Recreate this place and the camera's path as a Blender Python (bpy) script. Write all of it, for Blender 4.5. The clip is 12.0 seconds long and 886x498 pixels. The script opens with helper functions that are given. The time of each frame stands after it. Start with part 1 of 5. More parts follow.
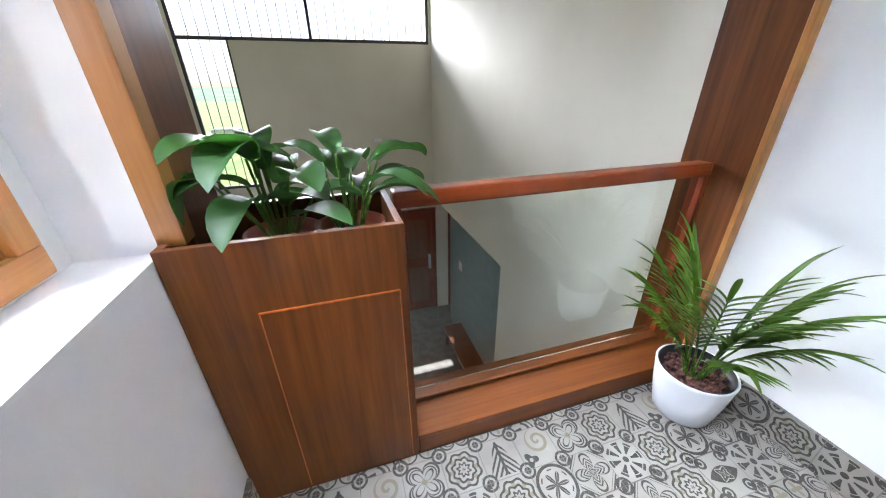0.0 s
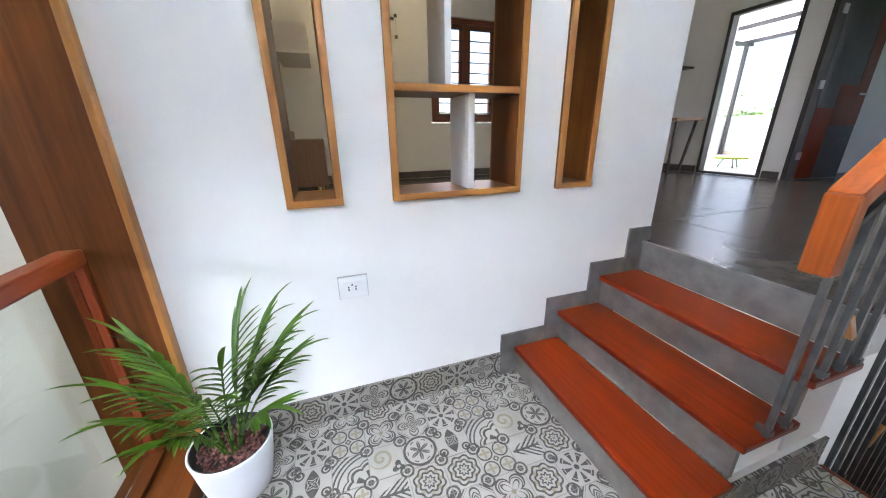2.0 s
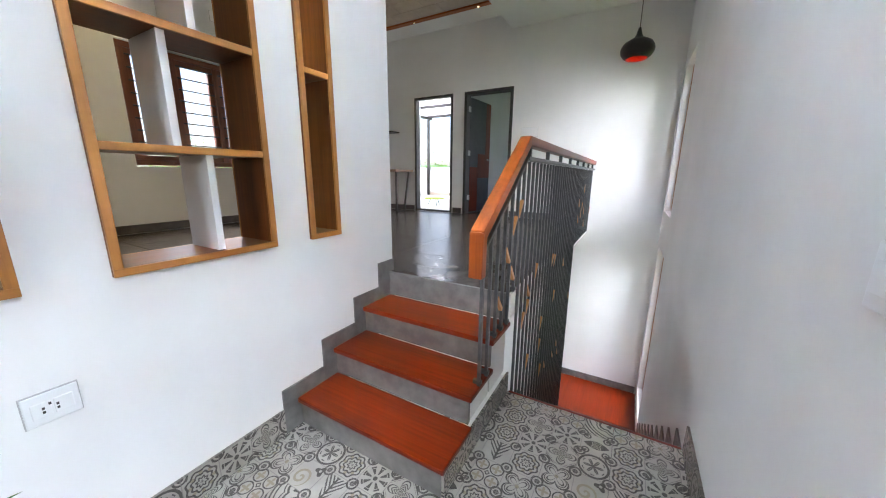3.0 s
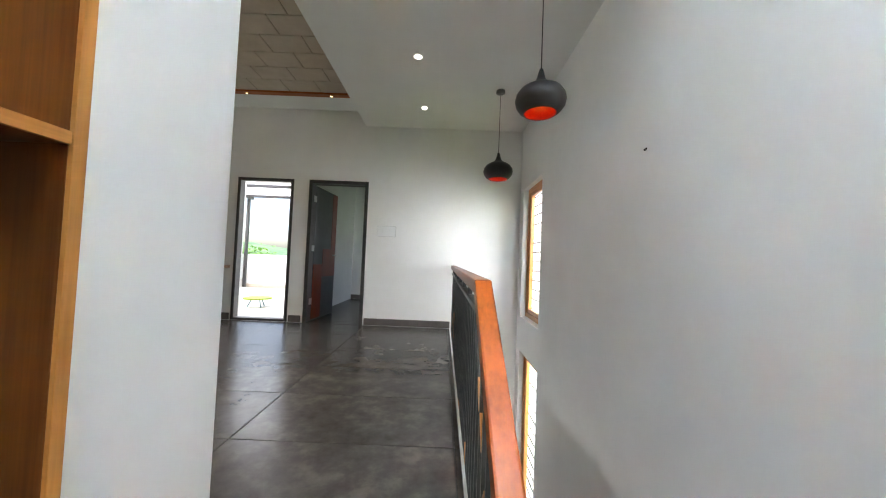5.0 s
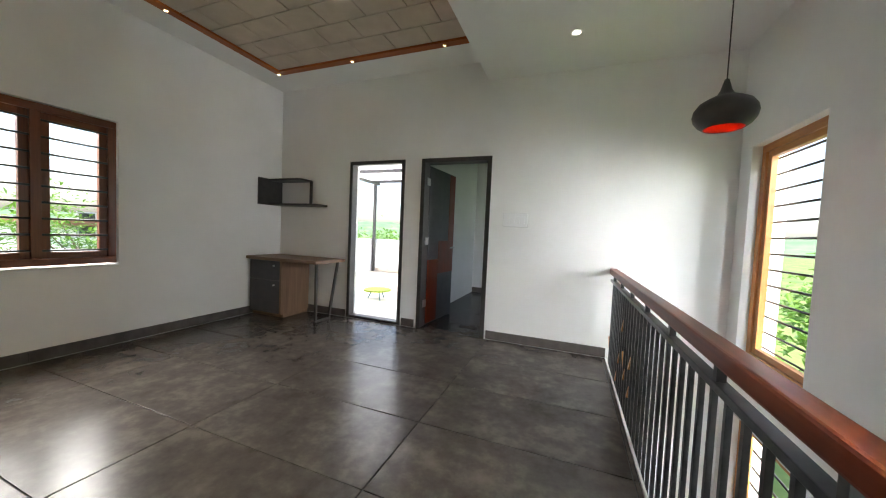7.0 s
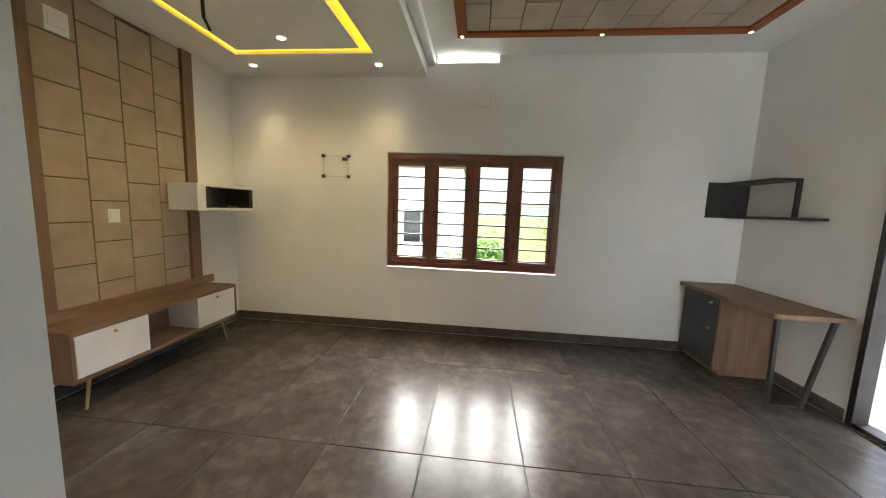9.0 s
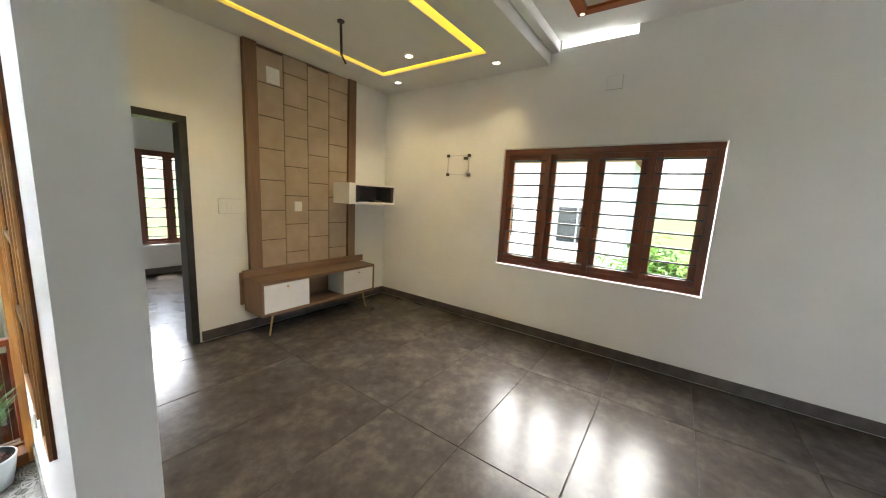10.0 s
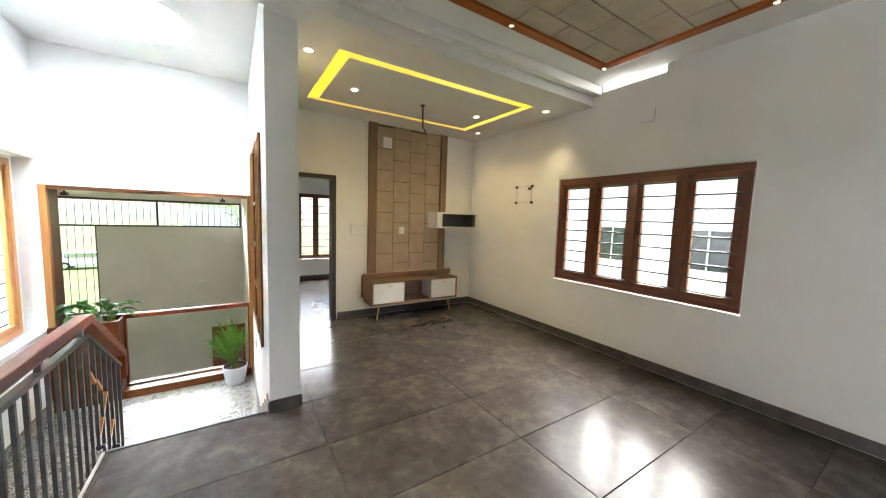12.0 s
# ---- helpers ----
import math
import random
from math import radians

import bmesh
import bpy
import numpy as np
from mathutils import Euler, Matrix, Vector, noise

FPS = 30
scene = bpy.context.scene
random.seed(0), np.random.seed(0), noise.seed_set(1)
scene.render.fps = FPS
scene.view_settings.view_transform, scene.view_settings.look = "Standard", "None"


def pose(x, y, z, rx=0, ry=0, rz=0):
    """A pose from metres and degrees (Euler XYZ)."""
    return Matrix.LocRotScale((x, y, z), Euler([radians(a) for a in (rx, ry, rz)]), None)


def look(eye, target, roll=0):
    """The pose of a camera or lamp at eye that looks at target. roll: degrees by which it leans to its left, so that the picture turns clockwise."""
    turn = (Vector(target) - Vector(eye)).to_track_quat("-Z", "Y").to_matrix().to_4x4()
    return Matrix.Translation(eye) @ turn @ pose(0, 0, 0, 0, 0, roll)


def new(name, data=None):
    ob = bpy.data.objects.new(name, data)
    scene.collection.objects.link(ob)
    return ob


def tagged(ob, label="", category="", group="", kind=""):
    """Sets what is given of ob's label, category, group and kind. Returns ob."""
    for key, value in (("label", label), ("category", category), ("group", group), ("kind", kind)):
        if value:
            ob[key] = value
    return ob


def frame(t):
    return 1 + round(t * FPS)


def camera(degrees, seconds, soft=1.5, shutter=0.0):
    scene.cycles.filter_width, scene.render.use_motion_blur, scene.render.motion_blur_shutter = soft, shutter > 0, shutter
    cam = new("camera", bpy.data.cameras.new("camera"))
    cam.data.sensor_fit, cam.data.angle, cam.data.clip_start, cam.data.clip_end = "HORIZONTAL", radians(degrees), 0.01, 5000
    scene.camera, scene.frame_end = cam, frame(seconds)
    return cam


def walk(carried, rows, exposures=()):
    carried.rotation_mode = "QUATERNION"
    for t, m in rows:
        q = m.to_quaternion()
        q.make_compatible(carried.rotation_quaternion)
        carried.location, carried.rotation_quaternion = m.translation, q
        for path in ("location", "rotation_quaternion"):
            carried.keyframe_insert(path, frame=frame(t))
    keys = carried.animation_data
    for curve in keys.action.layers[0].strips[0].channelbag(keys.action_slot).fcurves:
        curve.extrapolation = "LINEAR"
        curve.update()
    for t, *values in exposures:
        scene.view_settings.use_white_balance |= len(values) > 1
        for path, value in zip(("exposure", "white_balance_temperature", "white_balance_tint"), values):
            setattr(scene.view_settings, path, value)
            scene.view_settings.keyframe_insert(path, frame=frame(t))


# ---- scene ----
import functools

cam = camera(106.6, 12.0, 1.1)
PATH = [
    (0, (-1.485, 0.647, 1.257), (-0.966, 2.373, 0.392), -0.8),
    (0.5, (-1.453, 0.446, 1.265), (-0.49, 1.979, 0.414), -0.3),
    (1, (-1.355, 0.547, 1.267), (0.13, 1.614, 0.458), -0.6),
    (1.5, (-1.296, 0.68, 1.28), (0.53, 0.967, 0.518), -0.7),
    (2, (-1.384, 0.843, 1.311), (0.404, 0.23, 0.657), -0.9),
    (2.5, (-1.507, 0.929, 1.332), (-0.137, -0.424, 0.792), -1.1),
    (3, (-1.52, 0.972, 1.403), (-0.557, -0.725, 0.965), 0.5),
    (3.5, (-1.392, 0.884, 1.564), (-0.761, -0.99, 1.269), 1.7),
    (3.7, (-1.317, 0.795, 1.596), (-0.801, -1.123, 1.361), 2.1),
    (5.3, (-0.735, 0.11, 1.692), (-0.768, -1.887, 1.787), 2.4),
    (5.5, (-0.707, -0.022, 1.687), (-0.746, -2.019, 1.786), 2.5),
    (6, (-0.599, -0.349, 1.69), (-0.542, -2.347, 1.76), 2.8),
    (6.5, (-0.555, -0.615, 1.789), (-0.27, -2.595, 1.783), 2.9),
    (7, (-0.533, -0.859, 1.9), (0.184, -2.724, 1.807), 2.5),
    (7.5, (-0.528, -1.082, 2.073), (0.69, -2.656, 1.881), 2.1),
    (7.7, (-0.49, -1.157, 2.111), (0.91, -2.571, 1.906), 2.1),
    (9.3, (-0.285, -1.962, 2.2), (1.621, -1.416, 1.938), 2.7),
    (9.5, (-0.242, -2.092, 2.21), (1.595, -1.354, 1.928), 3.2),
    (10, (-0.109, -2.428, 2.229), (1.514, -1.3, 1.921), 3.1),
    (10.5, (-0.056, -2.777, 2.231), (1.358, -1.398, 1.917), 2.6),
    (11, (-0.146, -3.067, 2.241), (1.106, -1.537, 1.942), 2.1),
    (11.5, (-0.227, -3.354, 2.259), (0.919, -1.734, 2.01), 1.8),
    (12, (-0.213, -3.682, 2.243), (0.859, -2.004, 2.061), 1.8),
]
walk(cam, [(t, look(e, g, r)) for t, e, g, r in PATH],
     [(0.0, 1.95, 6230, 17), (2.5, 1.93, 6260, 16), (3.7, 1.95, 6400, 14), (5.5, 1.92, 6650, 11), (7.5, 2.02, 6670, 11), (9.5, 2.35, 6600, 11), (10.5, 2.43, 6610, 11), (12.0, 2.5, 6620, 11)])

# ---- world, sun, light ----
H = 0.70          # hall floor above the stair landing
world = bpy.data.worlds.new("world")
scene.world = world
world.use_nodes = True
wn = world.node_tree
sky = wn.nodes.new("ShaderNodeTexSky")
sky.sky_type, sky.sun_disc = "NISHITA", False
sky.sun_elevation, sky.sun_rotation = radians(71.5), radians(3)
sky.air_density, sky.dust_density = 1.0, 3.0
wn.nodes["Background"].inputs["Strength"].default_value = 0.15
wn.links.new(sky.outputs[0], wn.nodes["Background"].inputs["Color"])
sun = new("sun", bpy.data.lights.new("sun", "SUN"))
sun.data.energy, sun.data.angle, sun.data.color = 4.0, radians(0.6), (1, 0.95, 0.88)
sun.matrix_world = look((0, 0, 0), (-0.017, -0.318, -0.948))


def sky_lamp(name, eye, target, w, h, power, color=(0.93, 0.97, 1.0)):
    """Daylight that comes in at an opening."""
    ob = new(name, bpy.data.lights.new(name, "AREA"))
    ob.data.shape, ob.data.size, ob.data.size_y = "RECTANGLE", w, h
    ob.data.energy, ob.data.color = power, color
    ob.matrix_world = look(eye, target)
    return ob


# each stands outside its opening, above the head, and shines down through it
sky_lamp("window_light", (6.3, -1.7, 4.9), (2.6, -1.7, 1.5), 5.5, 3.0, 660, (1.0, 0.98, 0.93))
sky_lamp("window_light", (-4.3, -3.1, 2.6), (-0.8, -4.0, 1.8), 2.2, 2.0, 125)
sky_lamp("window_light", (-3.4, 0.8, 4.0), (-1.2, 0.5, 1.2), 1.3, 1.2, 190, (0.82, 0.91, 1.0))
sky_lamp("window_light", (-2.6, 9.8, 3.3), (-1.4, 5.2, 1.6), 3.6, 1.4, 330)
sky_lamp("window_light", (-3.3, -3.8, 0.62), (-1.3, -3.95, -1.7), 1.0, 1.2, 75)
sky_lamp("window_light", (1.5, 6.4, 3.4), (1.5, 4.0, 1.6), 1.6, 0.9, 120)
sky_lamp("skylight_lamp", (-1.02, 0.4, 4.6), (-1.02, 0.4, 3.0), 0.95, 0.95, 145, (0.82, 0.91, 1.0))


# ---- materials ----
def tree_of(name):
    m = bpy.data.materials.new(name)
    m.use_nodes = True
    return m, m.node_tree.nodes, m.node_tree.links, m.node_tree.nodes["Principled BSDF"]


def noise_of(n, l, vec, scale, detail=4, rough=0.55):
    t = n.new("ShaderNodeTexNoise")
    t.inputs["Scale"].default_value, t.inputs["Detail"].default_value, t.inputs["Roughness"].default_value = scale, detail, rough
    if vec is not None:
        l.new(vec, t.inputs["Vector"])
    return t.outputs["Fac"]


def ramp_of(n, l, fac, stops):
    r = n.new("ShaderNodeValToRGB")
    while len(r.color_ramp.elements) < len(stops):
        r.color_ramp.elements.new(0.5)
    for e, (p, c) in zip(r.color_ramp.elements, stops):
        e.position, e.color = p, (*c, 1)
    l.new(fac, r.inputs["Fac"])
    return r.outputs["Color"]


def bump_of(n, l, fac, strength, dist, bsdf):
    b = n.new("ShaderNodeBump")
    b.inputs["Strength"].default_value, b.inputs["Distance"].default_value = strength, dist
    l.new(fac, b.inputs["Height"])
    l.new(b.outputs["Normal"], bsdf.inputs["Normal"])


def calc(n, l, op, a, b=None, c=None):
    k = n.new("ShaderNodeMath")
    k.operation = op
    for i, v in enumerate((a, b, c)):
        if v is None:
            continue
        if isinstance(v, (int, float)):
            k.inputs[i].default_value = v
        else:
            l.new(v, k.inputs[i])
    return k.outputs[0]


def place_of(n, l, scale=(1, 1, 1)):
    c = n.new("ShaderNodeTexCoord").outputs["Object"]
    m = n.new("ShaderNodeMapping")
    m.inputs["Scale"].default_value = scale
    l.new(c, m.inputs["Vector"])
    return m.outputs["Vector"]


def plain(name, a, b, rough, scale=6.0, bump=0.05, grain=180.0, metal=0.0, rough_var=0.0, coat=0.0):
    """Two tones mottled by noise, with a fine grain."""
    m, n, l, p = tree_of(name)
    v = place_of(n, l)
    f = noise_of(n, l, v, scale, 6)
    l.new(ramp_of(n, l, f, [(0.35, a), (0.68, b)]), p.inputs["Base Color"])
    p.inputs["Roughness"].default_value, p.inputs["Metallic"].default_value = rough, metal
    p.inputs["Coat Weight"].default_value = coat
    if rough_var:
        l.new(calc(n, l, "MULTIPLY_ADD", noise_of(n, l, v, scale * 2.3, 5), rough_var, rough - rough_var / 2), p.inputs["Roughness"])
    if bump:
        bump_of(n, l, noise_of(n, l, v, grain, 3), bump, 0.002, p)
    return m


def wood(name, a, b, axis, rough=0.4, coat=0.0, fine=1.0):
    """Long grain along one axis."""
    m, n, l, p = tree_of(name)
    s = [14.0 * fine, 14.0 * fine, 14.0 * fine]
    s[axis] = 0.9 * fine
    v = place_of(n, l, s)
    f1 = noise_of(n, l, v, 1.0, 6, 0.6)
    s2 = [70.0, 70.0, 70.0]
    s2[axis] = 2.5
    f2 = noise_of(n, l, place_of(n, l, s2), 1.0, 4, 0.6)
    f = calc(n, l, "MULTIPLY_ADD", f2, 0.45, calc(n, l, "MULTIPLY", f1, 0.75))
    rnd = n.new("ShaderNodeObjectInfo").outputs["Random"]
    f = calc(n, l, "MULTIPLY_ADD", rnd, 0.06, f)
    l.new(ramp_of(n, l, f, [(0.38, a), (0.78, b)]), p.inputs["Base Color"])
    l.new(calc(n, l, "MULTIPLY_ADD", f1, 0.2, rough - 0.1), p.inputs["Roughness"])
    p.inputs["Coat Weight"].default_value, p.inputs["Coat Roughness"].default_value = coat, 0.12
    bump_of(n, l, f2, 0.06, 0.002, p)
    return m


WHITE = plain("white_paint", (0.76, 0.76, 0.745), (0.82, 0.82, 0.81), 0.72, 1.3, 0.08, 90)
CREAM = plain("cream_paint", (0.66, 0.63, 0.535), (0.72, 0.69, 0.60), 0.75, 1.3, 0.08, 90)
CEIL = plain("ceiling_paint", (0.74, 0.74, 0.72), (0.79, 0.79, 0.77), 0.8, 1.1, 0.04, 90)
LAM = [wood("walnut_laminate_" + k, (0.052, 0.0125, 0.0022), (0.15, 0.043, 0.008), i, 0.42, 0.1) for i, k in enumerate("xyz")]
EDGE = [wood("honey_wood_" + k, (0.20, 0.074, 0.012), (0.38, 0.155, 0.031), i, 0.45, 0.1, 1.4) for i, k in enumerate("xyz")]
RED = [wood("red_timber_" + k, (0.07, 0.0052, 0.0008), (0.175, 0.0175, 0.001), i, 0.33, 0.04, 0.6) for i, k in enumerate("xyz")]
TRIMW = [wood("trim_timber_" + k, (0.18, 0.036, 0.004), (0.40, 0.098, 0.011), i, 0.35, 0.2) for i, k in enumerate("xyz")]
RAIL = [wood("rail_timber_" + k, (0.10, 0.015, 0.005), (0.22, 0.042, 0.011), i, 0.38, 0.06) for i, k in enumerate("xyz")]
WIN = [wood("window_timber_" + k, (0.085, 0.022, 0.009), (0.21, 0.062, 0.024), i, 0.38, 0.25) for i, k in enumerate("xyz")]
SLOPE = [wood("slope_timber_" + k, (0.13, 0.022, 0.002), (0.30, 0.062, 0.006), i, 0.4, 0.04) for i, k in enumerate("xyz")]
OAK = [wood("oak_laminate_" + k, (0.13, 0.072, 0.04), (0.25, 0.15, 0.09), i, 0.5) for i, k in enumerate("xyz")]
ORANGE = [wood("orange_timber_" + k, (0.36, 0.13, 0.03), (0.56, 0.25, 0.07), i, 0.4, 0.2) for i, k in enumerate("xyz")]
METAL = plain("grey_iron", (0.05, 0.055, 0.058), (0.085, 0.09, 0.092), 0.42, 20, 0.05, 300, 0.3)
BLACK = plain("black_frame", (0.022, 0.02, 0.02), (0.038, 0.034, 0.033), 0.45, 12, 0.04, 300)
GREYD = plain("dark_grey_laminate", (0.045, 0.047, 0.055), (0.06, 0.062, 0.07), 0.5, 10, 0.03, 300)
CEMENT = plain("grey_cement_tile", (0.10, 0.096, 0.092), (0.18, 0.172, 0.164), 0.5, 9, 0.1, 120)
SKIRT = plain("dark_stone_skirting", (0.06, 0.053, 0.048), (0.115, 0.10, 0.09), 0.35, 8, 0.05)
TAN = plain("tan_panel", (0.36, 0.275, 0.195), (0.43, 0.335, 0.245), 0.6, 5, 0.08, 260)
CTAN = plain("tan_ceiling_panel", (0.42, 0.345, 0.275), (0.50, 0.42, 0.34), 0.7, 4, 0.08, 200)
JOINT = plain("dark_joint", (0.03, 0.028, 0.026), (0.05, 0.046, 0.043), 0.8, 30, 0)
GROOVE = plain("brown_groove", (0.10, 0.065, 0.04), (0.14, 0.09, 0.055), 0.7, 30, 0)
PLASTIC = plain("white_plastic", (0.76, 0.77, 0.77), (0.80, 0.81, 0.81), 0.3, 8, 0.0)
# grey for the shade line painted round wall plates, and for neighbours' window frames
SHADE_FRAME_GREY = plain("shade_gap_and_frame_grey", (0.42, 0.42, 0.41), (0.5, 0.5, 0.49), 0.5, 9, 0)
POT = plain("white_glazed_pot", (0.74, 0.76, 0.80), (0.80, 0.82, 0.85), 0.35, 6, 0.04, 160)
GLOSS = plain("white_gloss_laminate", (0.74, 0.74, 0.74), (0.79, 0.79, 0.79), 0.2, 5, 0.0)
TEAL = plain("teal_panel", (0.12, 0.20, 0.20), (0.17, 0.26, 0.255), 0.35, 8, 0.1, 60)
SOIL = plain("red_pebbles", (0.06, 0.02, 0.015), (0.19, 0.07, 0.055), 0.8, 70, 0.6, 90)
BRASS = plain("brass", (0.55, 0.38, 0.14), (0.65, 0.46, 0.2), 0.3, 20, 0, 100, 1.0)
STEEL = plain("steel", (0.5, 0.5, 0.5), (0.62, 0.62, 0.62), 0.28, 20, 0, 100, 1.0)
TERRA = plain("terracotta", (0.25, 0.07, 0.045), (0.33, 0.1, 0.06), 0.7, 20, 0.1)
BARK = plain("bark", (0.10, 0.075, 0.05), (0.20, 0.16, 0.12), 0.9, 14, 0.5, 50)
GRASS = plain("grass", (0.05, 0.10, 0.02), (0.14, 0.19, 0.05), 0.9, 0.5, 0.3, 20)
HOUSEW = plain("house_paint", (0.72, 0.72, 0.72), (0.80, 0.80, 0.80), 0.8, 0.6, 0.05)
ROOFT = plain("roof_tile", (0.20, 0.09, 0.06), (0.30, 0.14, 0.09), 0.8, 3, 0.2, 20)
CARP = plain("car_paint", (0.75, 0.75, 0.77), (0.8, 0.8, 0.82), 0.2, 3, 0)
RUBBER = plain("rubber", (0.015, 0.015, 0.015), (0.03, 0.03, 0.03), 0.8, 20, 0.1)


for m_ in (*RED, *RAIL, *SLOPE, *TRIMW, *LAM):
    m_.node_tree.nodes["Principled BSDF"].inputs["Specular IOR Level"].default_value = 0.22


def leaf_material(name, a, b, rough=0.4):
    m, n, l, p = tree_of(name)
    rnd = n.new("ShaderNodeNewGeometry").outputs["Random Per Island"]
    f = calc(n, l, "MULTIPLY_ADD", noise_of(n, l, place_of(n, l), 25, 3), 0.4, calc(n, l, "MULTIPLY", rnd, 0.6))
    l.new(ramp_of(n, l, f, [(0.15, a), (0.85, b)]), p.inputs["Base Color"])
    p.inputs["Roughness"].default_value = rough
    p.inputs["Subsurface Weight"].default_value = 0.0
    tr = n.new("ShaderNodeBsdfTranslucent")
    tr.inputs["Color"].default_value = (*[min(1, c * 2.2) for c in b], 1)
    mix = n.new("ShaderNodeMixShader")
    mix.inputs[0].default_value = 0.22
    l.new(p.outputs[0], mix.inputs[1])
    l.new(tr.outputs[0], mix.inputs[2])
    l.new(mix.outputs[0], n["Material Output"].inputs["Surface"])
    return m


LILY = leaf_material("lily_leaf", (0.008, 0.034, 0.006), (0.032, 0.112, 0.013), 0.5)
PALM = leaf_material("palm_leaf", (0.015, 0.06, 0.003), (0.088, 0.185, 0.010), 0.45)
TREEL = leaf_material("tree_leaf", (0.02, 0.075, 0.015), (0.11, 0.22, 0.03), 0.5)
BUSHL = leaf_material("bush_leaf", (0.10, 0.2, 0.02), (0.32, 0.40, 0.03), 0.5)


def glass(name, tint, rough=0.0):
    m, n, l, p = tree_of(name)
    p.inputs["Base Color"].default_value = (*tint, 1)
    p.inputs["Transmission Weight"].default_value, p.inputs["Roughness"].default_value = 1.0, rough
    p.inputs["IOR"].default_value = 1.45
    return m


GLASS = glass("clear_glass", (0.90, 0.965, 0.94))
DGLASS = glass("dark_glass", (0.35, 0.38, 0.40))


def glow(name, color, strength):
    m, n, l, p = tree_of(name)
    p.inputs["Base Color"].default_value = (*[min(1, c) for c in color], 1)
    p.inputs["Emission Color"].default_value = (*color, 1)
    p.inputs["Emission Strength"].default_value = strength
    return m


SPOT = glow("downlight_glow", (1.0, 0.93, 0.80), 4.0)
TRIMSPOT = glow("small_downlight_glow", (1.0, 0.80, 0.42), 5.0)
COVE = glow("cove_strip_glow", (1.0, 0.66, 0.03), 0.42)
BULB = glow("filament_glow", (1.0, 0.30, 0.04), 4.0)
COPPER = plain("copper_lining", (0.30, 0.012, 0.004), (0.42, 0.03, 0.008), 0.4, 30, 0.2, 200)


def frosted():
    m, n, l, p = tree_of("frosted_sheet")
    tr = n.new("ShaderNodeBsdfTranslucent")
    tr.inputs["Color"].default_value = (0.9, 0.92, 0.94, 1)
    l.new(tr.outputs[0], n["Material Output"].inputs["Surface"])
    return m


FROST = frosted()


def hall_tile():
    m, n, l, p = tree_of("grey_stone_tile")
    v = place_of(n, l)
    off = n.new("ShaderNodeVectorMath")
    off.operation = "MULTIPLY_ADD"
    comb = n.new("ShaderNodeCombineXYZ")
    rnd = n.new("ShaderNodeObjectInfo").outputs["Random"]
    for i in range(3):
        l.new(rnd, comb.inputs[i])
    l.new(comb.outputs[0], off.inputs[0])
    off.inputs[1].default_value = (31, 17, 5)
    l.new(v, off.inputs[2])
    w = off.outputs[0]
    f = calc(n, l, "MULTIPLY_ADD", noise_of(n, l, w, 11, 6, 0.65), 0.5, calc(n, l, "MULTIPLY", noise_of(n, l, w, 3.4, 4), 0.55))
    l.new(ramp_of(n, l, f, [(0.36, (0.042, 0.035, 0.031)), (0.53, (0.068, 0.058, 0.051)), (0.72, (0.118, 0.102, 0.09))]), p.inputs["Base Color"])
    l.new(calc(n, l, "MULTIPLY_ADD", noise_of(n, l, w, 5, 5), 0.08, 0.21), p.inputs["Roughness"])
    p.inputs["Specular IOR Level"].default_value = 0.2
    return m


STONE = hall_tile()


